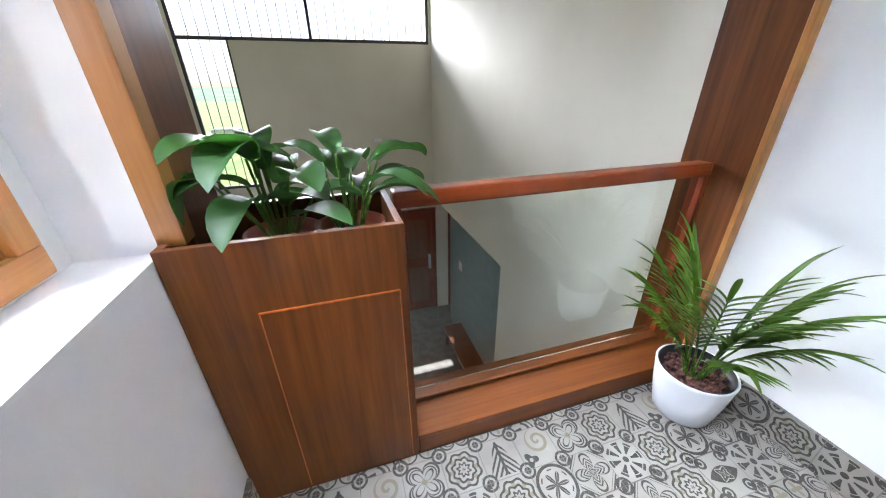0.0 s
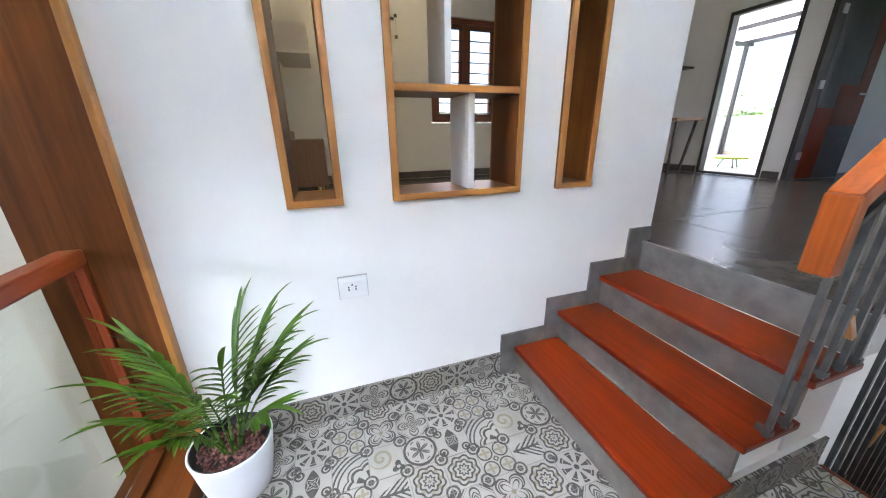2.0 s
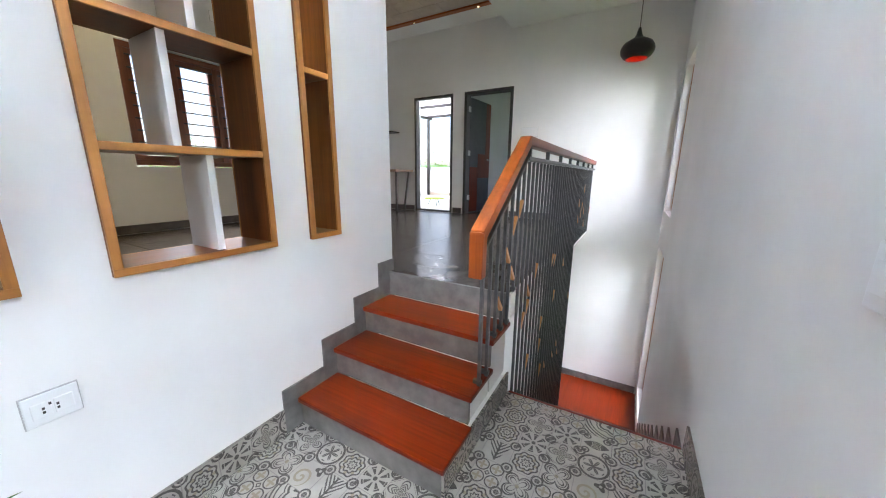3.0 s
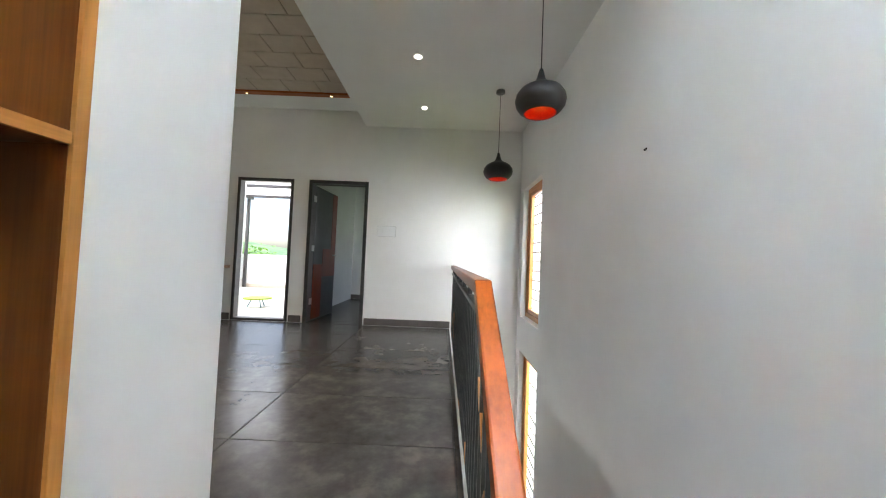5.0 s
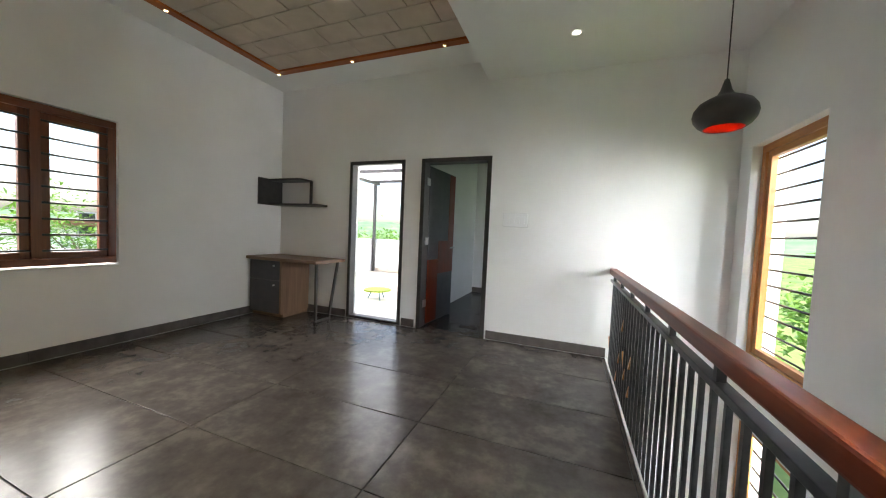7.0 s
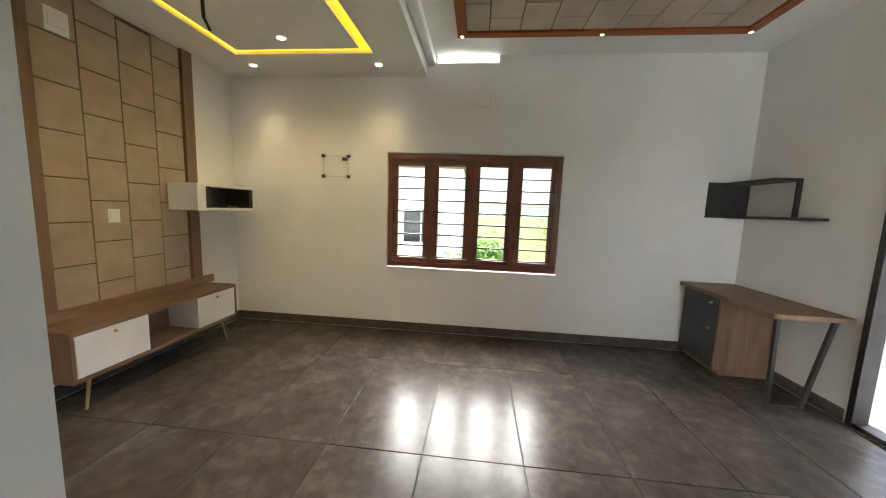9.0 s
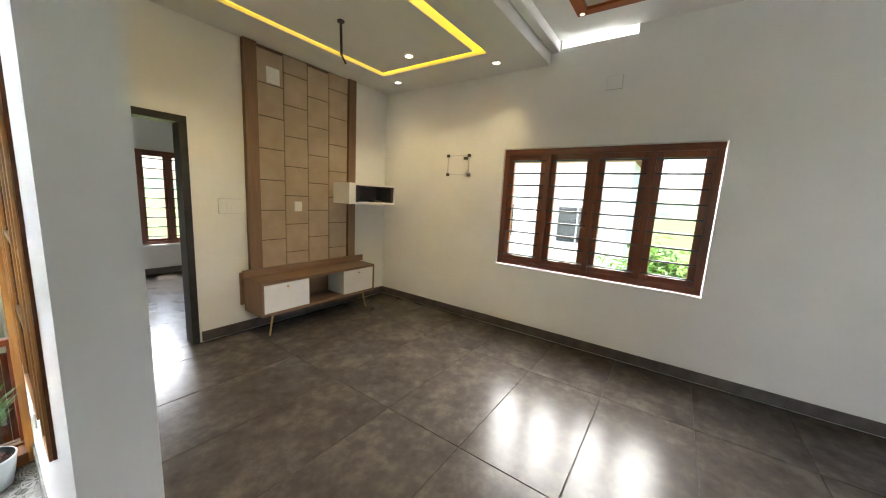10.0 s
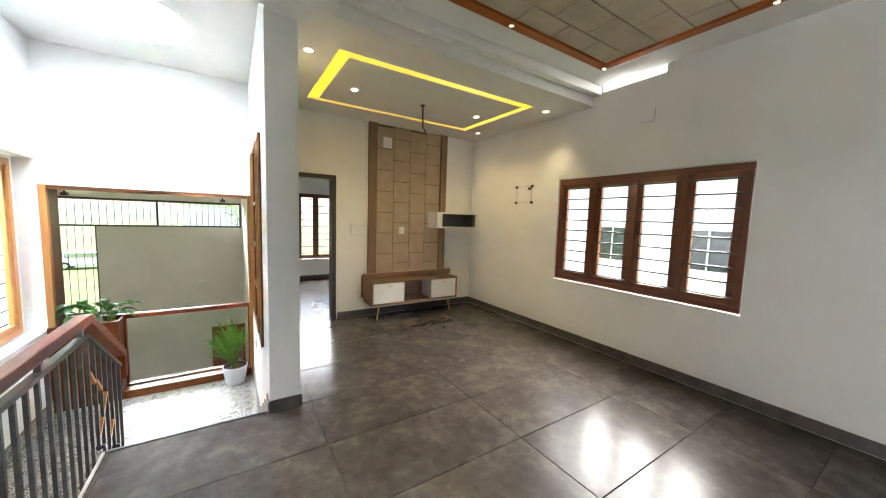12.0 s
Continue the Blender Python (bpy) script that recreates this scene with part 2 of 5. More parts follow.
def print_tile(name, axes, origin):
    """Encaustic print: ten square motifs in blocks of four by four."""
    m, n, l, p = tree_of(name)
    sep = n.new("ShaderNodeSeparateXYZ")
    l.new(n.new("ShaderNodeTexCoord").outputs["Object"], sep.inputs[0])
    size = 0.148
    cell, loc = [], []
    for a, shift in zip(axes, origin):
        q = calc(n, l, "DIVIDE", calc(n, l, "ADD", sep.outputs[a], shift + 40 * size), size)
        cell.append(calc(n, l, "FLOOR", q))
        loc.append(calc(n, l, "SUBTRACT", calc(n, l, "FRACT", q), 0.5))
    def k2(op):
        return lambda p, q=None: calc(n, l, op, p, q)

    add, sb_, mul, mx, mn, lt, gt = (k2(o) for o in ("ADD", "SUBTRACT", "MULTIPLY", "MAXIMUM", "MINIMUM", "LESS_THAN", "GREATER_THAN"))

    def ab(v):
        return calc(n, l, "ABSOLUTE", v)

    def cos(v, k=1.0):
        return calc(n, l, "COSINE", mul(v, k))

    def line(value, at, half):
        return lt(ab(sb_(value, at)), half * 1.35)

    def polar(px, py):
        return calc(n, l, "SQRT", add(mul(px, px), mul(py, py))), calc(n, l, "ARCTAN2", py, px)

    def both(*vs):
        return functools.reduce(mul, vs)

    def either(*vs):
        return functools.reduce(mx, vs)

    x, y = loc
    ax, ay = ab(x), ab(y)
    rad, ang = polar(x, y)
    s2, c2 = ab(calc(n, l, "SINE", mul(ang, 2.0))), ab(cos(ang, 2.0))
    motifs = {}
    # six-pointed star in a ring
    c3 = calc(n, l, "POWER", ab(cos(ang, 3.0)), 1.8)
    rib = gt(c3, 0.985)
    motifs["star"] = (either(both(lt(rad, calc(n, l, "MULTIPLY_ADD", c3, 0.27, 0.05)), sb_(1.0, mul(rib, 0.6))), line(rad, 0.46, 0.028), both(line(rad, 0.36, 0.012), lt(c3, 0.3))), 0.0)
    # quatrefoil in a double outline with leaves
    q1 = calc(n, l, "MULTIPLY_ADD", calc(n, l, "POWER", s2, 0.7), 0.27, 0.22)
    motifs["quatrefoil"] = (either(line(rad, q1, 0.022), line(rad, mul(q1, 0.83), 0.012), line(rad, mul(calc(n, l, "POWER", s2, 1.6), 0.34), 0.02)), lt(mx(ax, ay), 0.06))
    # burst of rays with corner squares
    motifs["burst"] = (either(lt(rad, 0.075), both(gt(cos(ang, 8.0), calc(n, l, "MULTIPLY_ADD", rad, -1.6, 0.75)), gt(rad, 0.15), lt(rad, 0.37)), both(line(rad, 0.42, 0.022), gt(cos(ang, 8.0), -0.1)), both(gt(ax, 0.38), gt(ay, 0.38))), 0.0)
    # four rings with clovers
    fr, fa = polar(sb_(ax, 0.25), sb_(ay, 0.25))
    motifs["rings"] = (either(line(fr, 0.215, 0.016), both(lt(add(ax, ay), 0.10), gt(add(ax, ay), 0.05))), lt(fr, calc(n, l, "MULTIPLY_ADD", cos(fa, 4.0), 0.06, 0.11)))
    # four ribbed leaves with hatched corners
    d1 = add(ax, ay)
    lobe = mul(calc(n, l, "POWER", c2, 0.8), 0.45)
    motifs["leaves"] = (either(line(rad, lobe, 0.02), both(lt(rad, mul(lobe, 0.82)), gt(cos(add(mul(rad, 1.0), mul(s2, 0.12)), 75.0), 0.1)), both(gt(d1, 0.62), gt(cos(d1, 62.0), 0.0))), 0.0)
    # dark eye with curls in the corners
    cr, ca_ = polar(sb_(ax, 0.33), sb_(ay, 0.35))
    motifs["eye"] = (either(both(lt(ay, calc(n, l, "MULTIPLY_ADD", mul(ax, ax), -1.05, 0.19)), sb_(1.0, both(lt(rad, 0.2), gt(cos(add(rad, mul(c2, 0.1)), 60.0), 0.55)))), line(cr, 0.11, 0.02), lt(cr, 0.045)), 0.0)
    # arcs round a corner
    gr_, ga = polar(add(x, 0.5), add(y, 0.5))
    scal = calc(n, l, "MULTIPLY_ADD", ab(cos(ga, 4.0)), 0.10, 0.50)
    motifs["arcs"] = (either(line(gr_, scal, 0.03), line(gr_, add(scal, 0.13), 0.016), both(gt(cos(ga, 6.0), 0.2), gt(gr_, 0.18), lt(gr_, 0.40)), both(gt(gr_, 0.86), gt(cos(gr_, 50.0), 0.2))), 0.0)
    # pale scrolls and a dark bud
    hr_, ha = polar(sb_(x, 0.12), sb_(y, 0.14))
    br_, ba = polar(add(x, 0.28), add(y, 0.30))
    motifs["scroll"] = (both(lt(br_, calc(n, l, "MULTIPLY_ADD", cos(ba, 3.0), 0.05, 0.15)), gt(br_, 0.05)), both(gt(cos(add(mul(hr_, 30.0), ha)), 0.35), lt(hr_, 0.33)))
    # lace rosette
    motifs["lace"] = (both(gt(cos(add(mul(rad, 46.0), mul(cos(ang, 8.0), 1.3))), 0.25), lt(rad, 0.5)), both(line(rad, 0.3, 0.05), gt(cos(ang, 8.0), 0.3)))
    # upright flourish
    motifs["flourish"] = (either(both(lt(ax, 0.035), lt(ay, 0.42)), both(gt(cos(add(y, mul(ax, 1.3)), 34.0), 0.15), lt(ax, calc(n, l, "MULTIPLY_ADD", y, -0.42, 0.24)), lt(ay, 0.44))), 0.0)
    plan = ("star scroll arcs eye", "leaves quatrefoil rings burst", "burst lace quatrefoil leaves", "lace flourish rings lace")
    index = add(mul(calc(n, l, "MODULO", cell[0], 4.0), 4.0), calc(n, l, "MODULO", cell[1], 4.0))
    order = " ".join(plan).split()
    nr_, na = polar(sb_(ax, 0.5), sb_(ay, 0.5))
    dark, tan_ = both(gt(rad, 0.5), either(line(nr_, 0.17, 0.022), lt(nr_, 0.085))), 0.0
    for kind_, (d_, t_) in motifs.items():
        here = functools.reduce(add, [line(index, float(i), 0.3) for i, o in enumerate(order) if o == kind_])
        dark = calc(n, l, "MULTIPLY_ADD", d_, here, dark)
        tan_ = calc(n, l, "MULTIPLY_ADD", t_, here, tan_)
    dark = mn(dark, 1.0)
    fade = calc(n, l, "MULTIPLY_ADD", noise_of(n, l, place_of(n, l), 60, 4), 0.35, 0.74)
    mix1, mix2 = n.new("ShaderNodeMix"), n.new("ShaderNodeMix")
    mix1.data_type = mix2.data_type = "RGBA"
    base = ramp_of(n, l, noise_of(n, l, place_of(n, l), 7, 5), [(0.3, (0.24, 0.225, 0.197)), (0.7, (0.33, 0.31, 0.272))])
    l.new(base, mix1.inputs[6])
    mix1.inputs[7].default_value = (0.20, 0.175, 0.115, 1)
    l.new(calc(n, l, "MULTIPLY", tan_, fade), mix1.inputs[0])
    l.new(mix1.outputs[2], mix2.inputs[6])
    mix2.inputs[7].default_value = (0.022, 0.017, 0.014, 1)
    l.new(calc(n, l, "MULTIPLY", dark, fade), mix2.inputs[0])
    # thin printed line between the motifs
    edge = calc(n, l, "GREATER_THAN", calc(n, l, "MAXIMUM", calc(n, l, "ABSOLUTE", loc[0]), calc(n, l, "ABSOLUTE", loc[1])), 0.488)
    mix3 = n.new("ShaderNodeMix")
    mix3.data_type = "RGBA"
    l.new(mix2.outputs[2], mix3.inputs[6])
    mix3.inputs[7].default_value = (0.15, 0.14, 0.125, 1)
    l.new(calc(n, l, "MULTIPLY", edge, 0.7), mix3.inputs[0])
    l.new(mix3.outputs[2], p.inputs["Base Color"])
    p.inputs["Roughness"].default_value = 0.42
    bump_of(n, l, noise_of(n, l, place_of(n, l), 120, 3), 0.05, 0.002, p)
    return m


PRINT = print_tile("printed_tile", (0, 1), (0.394, 0.658))
PRINT_Y = print_tile("printed_tile_upright", (1, 2), (0.658, 0.0))


# ---- building helpers ----
def box(bm, x0, x1, y0, y1, z0, z1, bevel=0.0):
    """An axis-aligned box, its edges rounded by bevel."""
    x0, x1 = sorted((x0, x1)); y0, y1 = sorted((y0, y1)); z0, z1 = sorted((z0, z1))
    m = Matrix.Translation(((x0 + x1) / 2, (y0 + y1) / 2, (z0 + z1) / 2)) @ Matrix.Diagonal((x1 - x0, y1 - y0, z1 - z0, 1))
    r = bmesh.ops.create_cube(bm, size=1, matrix=m)
    if bevel:
        es = list({e for v in r["verts"] for e in v.link_edges})
        bmesh.ops.bevel(bm, geom=es, offset=bevel, segments=2, affect="EDGES", profile=0.6)
    return bm


def bx(*a, bevel=0.0):
    return box(bmesh.new(), *a, bevel=bevel)


def bar(bm, a, b, r, sides=8, r2=None):
    """A round bar from a to b."""
    a, b = Vector(a), Vector(b)
    d = b - a
    m = Matrix.Translation((a + b) / 2) @ d.to_track_quat("Z", "Y").to_matrix().to_4x4()
    bmesh.ops.create_cone(bm, cap_ends=True, segments=sides, radius1=r, radius2=r if r2 is None else r2, depth=d.length, matrix=m)
    return bm


def beam(bm, a, b, w, h, up=(0, 0, 1), bevel=0.0):
    """A squared beam from a to b, w across and h high."""
    a, b = Vector(a), Vector(b)
    d = (b - a).normalized()
    side = d.cross(Vector(up)).normalized()
    top = side.cross(d)
    m = Matrix.Translation((a + b) / 2) @ Matrix((side, d, top)).transposed().to_4x4() @ Matrix.Diagonal((w, (b - a).length, h, 1))
    r = bmesh.ops.create_cube(bm, size=1, matrix=m)
    if bevel:
        es = list({e for v in r["verts"] for e in v.link_edges})
        bmesh.ops.bevel(bm, geom=es, offset=bevel, segments=2, affect="EDGES", profile=0.6)
    return bm


def lathe(bm, profile, at, n=40, size=1.0):
    """Rings of (radius, height) turned round an upright axis through at."""
    rings = []
    for r, z in profile:
        r, z = r * size, z * size
        rings.append([bm.verts.new((at[0] + r * math.cos(2 * math.pi * i / n), at[1] + r * math.sin(2 * math.pi * i / n), at[2] + z)) for i in range(n)])
    for p, q in zip(rings, rings[1:]):
        for i in range(n):
            bm.faces.new((p[i], p[(i + 1) % n], q[(i + 1) % n], q[i]))
    return bm


def mesh_of(name, bm, material, smooth=False):
    me = bpy.data.meshes.new(name)
    bmesh.ops.recalc_face_normals(bm, faces=bm.faces)
    bm.to_mesh(me)
    bm.free()
    me.materials.append(material)
    if smooth:
        for f in me.polygons:
            f.use_smooth = True
    return me


def part(name, bm, material, parent, label="", smooth=False):
    """One mesh under a thing or a part; its points are in the world's metres."""
    ob = new(name, mesh_of(name, bm, material, smooth))
    ob.parent = parent
    if parent.parent is None:
        ob.matrix_parent_inverse = Matrix.Translation(-parent.location)
    return tagged(ob, label)


def thing(name, at, label, category, group="", kind=""):
    ob = new(name)
    ob.location = at
    ob.empty_display_size = 0.1
    return tagged(ob, label, category, group, kind)


def struct(name, bm, material, label, category, smooth=False):
    return tagged(new(name, mesh_of(name, bm, material, smooth)), label, category, kind="structure")


def slab(axis, c0, c1, u0, u1, v0, v1, holes=()):
    """A wall (axis 0: normal x, 1: normal y) or slab (axis 2) between c0 and c1, with openings (u0, u1, v0, v1) right through."""
    bm = bmesh.new()
    us = sorted({u0, u1, *[h[0] for h in holes], *[h[1] for h in holes]})
    vs = sorted({v0, v1, *[h[2] for h in holes], *[h[3] for h in holes]})
    us = [u for u in us if u0 <= u <= u1]
    vs = [v for v in vs if v0 <= v <= v1]

    def solid(i, j):
        if i < 0 or j < 0 or i >= len(us) - 1 or j >= len(vs) - 1:
            return False
        u, v = (us[i] + us[i + 1]) / 2, (vs[j] + vs[j + 1]) / 2
        return not any(h[0] < u < h[1] and h[2] < v < h[3] for h in holes)

    made = {}

    def vert(c, u, v):
        k = (c, u, v)
        if k not in made:
            made[k] = bm.verts.new((c, u, v) if axis == 0 else (u, c, v) if axis == 1 else (u, v, c))
        return made[k]

    for i in range(len(us) - 1):
        for j in range(len(vs) - 1):
            if not solid(i, j):
                continue
            a, b, c, d = us[i], us[i + 1], vs[j], vs[j + 1]
            for k in (c0, c1):
                bm.faces.new([vert(k, a, c), vert(k, b, c), vert(k, b, d), vert(k, a, d)])
            for di, dj, p, q in ((-1, 0, (a, c), (a, d)), (1, 0, (b, c), (b, d)), (0, -1, (a, c), (b, c)), (0, 1, (a, d), (b, d))):
                if not solid(i + di, j + dj):
                    bm.faces.new([vert(c0, *p), vert(c1, *p), vert(c1, *q), vert(c0, *q)])
    return bm


# ---- the structure ----
Y_FAR, Y_TV, X_WIN, X_LEFT, Y_VOID, Z_GROUND = -4.6, 1.23, 3.52, -1.912, 6.07, -2.70
CL, CH, Y_END = 3.65, 3.87, -0.935
NICHES = [(0.79, 1.0, 1.05, 2.92), (-0.015, 0.59, 1.05, 2.92), (-0.43, -0.22, 1.05, 2.92)]
LAND_WIN = (0.45, 1.44, 0.935, 2.70)
STAIR_WIN = (-4.40, -3.52, 0.95, 2.74)
LOW_WIN = (-4.40, -3.52, -1.75, 0.48)

struct("wall_niche", slab(0, 0.0, 0.22, Y_END, 1.48, -0.15, 4.05, NICHES), WHITE, "white painted wall with tall wood-framed openings", "wall")
struct("wall_void", slab(0, 0.0, 0.22, 1.48, Y_VOID, Z_GROUND, 4.05, [(3.45, 6.0, Z_GROUND, -0.45)]), CREAM, "cream painted wall of the double-height void", "wall")
struct("wall_left", slab(0, X_LEFT - 0.26, X_LEFT, Y_FAR, 1.72, Z_GROUND, 4.05, [(0.28, 1.50, 0.925, 2.73), STAIR_WIN, LOW_WIN]), WHITE, "white painted stairwell wall with deep window recesses", "wall")
struct("wall_recess", slab(0, -2.125, -2.075, 0.281, 1.499, 0.926, 2.729, [LAND_WIN]), WHITE, "white back of the landing window recess", "wall")
struct("wall_far", slab(1, Y_FAR - 0.2, Y_FAR, -2.13, X_WIN + 0.2, Z_GROUND, 4.05, [(0.35, 1.23, H - 0.02, 2.81), (1.46, 2.29, H - 0.02, 2.81)]), WHITE, "white painted wall with two door openings", "wall")
struct("wall_window", slab(0, X_WIN, X_WIN + 0.2, Y_FAR, 4.8, H - 0.2, 4.05, [(-2.70, -0.70, 1.47, 2.82), (-1.93, -1.25, 3.79, 3.868)]), WHITE, "white painted wall with a wide timber window", "wall")
struct("wall_tv", slab(1, Y_TV, Y_TV + 0.2, 0.22, X_WIN, H - 0.2, 4.05, [(0.24, 1.06, H - 0.02, 2.815)]), WHITE, "white painted wall behind the television unit", "wall")
struct("wall_header", bx(X_LEFT, 0, 1.52, 1.72, 2.47, 4.05), WHITE, "white painted wall above the void opening", "wall")
struct("wall_void_left", bx(-3.5, -3.3, 1.5, Y_VOID, Z_GROUND, 4.05), CREAM, "cream painted side wall of the void", "wall")
struct("wall_void_end", slab(1, Y_VOID, Y_VOID + 0.05, -3.5, 0.75, Z_GROUND, 4.05, [(-3.22, -0.03, 1.86, 2.46), (-3.22, -2.63, 0.0, 1.861)]), CREAM, "cream painted end wall of the void with an L-shaped window", "wall")
struct("wall_void_near", bx(-3.5, X_LEFT - 0.261, 1.62, 1.72, Z_GROUND, 4.05), CREAM, "plain cream wall", "wall")
struct("wall_bedroom_end", slab(1, 4.6, 4.8, 0.22, X_WIN, H - 0.2, 4.05, [(0.68, 2.26, 1.2, 2.73)]), WHITE, "white bedroom wall with a timber window", "wall")
struct("wall_landing_front", bx(X_LEFT, 0, 1.5, 1.6, Z_GROUND, -0.15), WHITE, "white wall under the landing", "wall")
struct("wall_stair_side", bx(-0.93, -0.81, -0.878, -0.087, 0.0, 0.143), WHITE, "white plastered side of the short stair", "wall")
struct("wall_ground_side", bx(0.9, 1.0, Y_FAR, 1.5, Z_GROUND, H - 0.16), WHITE, "plain wall below the hall", "wall")
struct("wall_entrance_side", bx(0.62, 0.75, 3.3, Y_VOID - 0.001, Z_GROUND, -0.3), WHITE, "plain white wall beside the entrance", "wall")
struct("ceiling_entrance", bx(0.221, 0.619, 3.3, Y_VOID - 0.001, -0.449, -0.3), CEIL, "white ceiling over the entrance", "ceiling")
struct("wall_teal", bx(0.12, 0.2, 3.46, 5.55, Z_GROUND, -0.46), TEAL, "teal ribbed wall panel below the landing", "wall")

struct("ceiling_high", slab(2, CH, CH + 0.15, 0.43, X_WIN, Y_FAR, -1.14), CEIL, "white high hall ceiling", "ceiling")
lowc = slab(2, CL, CL + 0.2, -1.0, X_WIN, -1.14, Y_TV, [(-1.0, 0.22, -1.0, Y_TV)] + [(0.58, 2.95, -0.70, -0.60), (0.58, 2.95, 0.64, 0.72), (0.58, 0.70, -0.60, 0.64), (2.86, 2.95, -0.60, 0.64)])
struct("ceiling_low", lowc, CEIL, "white dropped ceiling with a lit rectangular cove", "ceiling")
struct("ceiling_step", bx(0.44, X_WIN, -1.24, -1.142, CL + 0.10, CL + 0.21, bevel=0.03), CEIL, "white moulded step of the dropped ceiling", "ceiling")
struct("ceiling_cove_top", bx(0.5, 3.02, -0.78, 0.8, CL + 0.2, CL + 0.25), CEIL, "white top of the ceiling cove", "ceiling")
struct("ceiling_stair", slab(2, CL, CL + 0.25, X_LEFT, 0.43, Y_FAR, -1.0, [(-1.0, 0.43, -1.14, -1.0)]), CEIL, "white flat ceiling over the stair", "ceiling")
landc = bmesh.new()
# landing ceiling with a round skylight
ring_n, sky_c, sky_r = 64, (-1.02, 0.4), 0.52
outer = []
for i in range(ring_n):
    a = 2 * math.pi * i / ring_n
    dx, dy = math.cos(a), math.sin(a)
    ks = [((X_LEFT if dx < 0 else 0.0) - sky_c[0]) / dx if abs(dx) > 1e-6 else 99, ((-1.0 if dy < 0 else 1.55) - sky_c[1]) / dy if abs(dy) > 1e-6 else 99]
    outer.append((sky_c[0] + dx * min(ks), sky_c[1] + dy * min(ks)))
rows_c = []
for i in range(ring_n):
    a = 2 * math.pi * i / ring_n
    px, py = sky_c[0] + sky_r * math.cos(a), sky_c[1] + sky_r * math.sin(a)
    rows_c.append([landc.verts.new((*outer[i], 3.92)), landc.verts.new((px, py, 3.92)), landc.verts.new((px, py, 4.25)), landc.verts.new((*outer[i], 4.25))])
for i in range(ring_n):
    p, q = rows_c[i], rows_c[(i + 1) % ring_n]
    for k in range(3):
        landc.faces.new((p[k], q[k], q[k + 1], p[k + 1]))
corner_fill = [(X_LEFT, -1.0), (0.0, -1.0), (0.0, 1.55), (X_LEFT, 1.55)]
for cx, cy in corner_fill:
    near = sorted(range(ring_n), key=lambda i: (outer[i][0] - cx) ** 2 + (outer[i][1] - cy) ** 2)[:2]
    cv = landc.verts.new((cx, cy, 3.92))
    landc.faces.new((cv, rows_c[near[0]][0], rows_c[near[1]][0]))
struct("ceiling_landing", landc, CEIL, "white landing ceiling with a round skylight", "ceiling")
struct("ceiling_void", bx(-3.5, 0.0, 1.72, Y_VOID, 2.58, 2.7), CEIL, "white ceiling over the void", "ceiling")
struct("ceiling_bedroom", bx(0.22, X_WIN, Y_TV + 0.2, 4.6, CL, CL + 0.15), CEIL, "white bedroom ceiling", "ceiling")
struct("ceiling_beam_face", bx(0.0, 0.22, -1.14, Y_END - 0.001, CL, 4.05), CEIL, "white beam over the wall end", "ceiling")
struct("roof", bx(-2.2, 3.8, -4.9, -1.25, 4.06, 4.2), HOUSEW, "flat concrete roof slab", "roof")

struct("floor_hall_slab", slab(2, H - 0.16, H - 0.012, -0.93, X_WIN, Y_FAR, Y_TV + 0.2, [(-0.93, 0.0, -0.895, Y_TV + 0.2), (0.0, 0.22, -0.925, Y_TV + 0.2)]), JOINT, "concrete floor slab with dark joints", "floor")
struct("floor_bedroom_doorway", bx(0.24, 1.06, Y_TV - 0.01, Y_TV + 0.2, H - 0.019, H - 0.003), STONE, "grey tiled floor in the bedroom doorway", "floor")
struct("floor_bedroom", bx(0.22, X_WIN, Y_TV + 0.201, 4.6, H - 0.16, H - 0.002), STONE, "grey stone-tiled bedroom floor", "floor")
struct("floor_slab_edge", bx(-0.945, -0.931, Y_FAR, -0.88, H - 0.16, H - 0.002), WHITE, "white edge of the hall floor along the stairwell", "floor")
struct("floor_landing_slab", slab(2, -0.15, -0.010, X_LEFT, 0.0, -0.93, 1.5, [(-0.93, 0.0, -0.93, -0.088)]), JOINT, "concrete landing slab", "floor")
struct("floor_ground", bx(-3.5, 3.6, -4.8, 6.3, Z_GROUND - 0.1, Z_GROUND), CEMENT, "grey ground floor below", "floor")

# skirtings
def skirt(name, *a):
    return struct(name, bx(*a, bevel=0.003), CEMENT if "stair" in name else SKIRT, "dark grey stone skirting", "baseboard")

sb = struct("baseboard", bx(X_WIN - 0.008, X_WIN, Y_FAR, Y_TV, H, H + 0.098), JOINT, "dark grey stone skirting", "baseboard")
yb = Y_FAR
for k in range(11):
    ye = min(-4.56 + 0.61 * (k + 1), Y_TV)
    if ye - yb > 0.02:
        part("skirting_tile", bx(X_WIN - 0.013, X_WIN - 0.0082, yb + 0.002, ye - 0.002, H, H + 0.1, bevel=0.001), SKIRT, sb)
    yb = ye
skirt("baseboard", 1.06 + 0.02, X_WIN - 0.013, Y_TV - 0.012, Y_TV, H, H + 0.1)
skirt("baseboard", 2.31, X_WIN - 0.013, Y_FAR, Y_FAR + 0.012, H, H + 0.1)
skirt("baseboard", 1.26, 1.44, Y_FAR, Y_FAR + 0.012, H, H + 0.1)
skirt("baseboard", -0.93, 0.33, Y_FAR, Y_FAR + 0.012, H, H + 0.1)
skirt("baseboard", 0.22, 0.232, Y_END, Y_TV - 0.013, H, H + 0.1)
skirt("baseboard", -0.002, 0.232, Y_END - 0.012, Y_END, H, H + 0.1)
skirt("baseboard", 0.232, X_WIN, 4.588, 4.6, H, H + 0.1)
STEP_Y = [-0.065, -0.337, -0.609, -0.88]
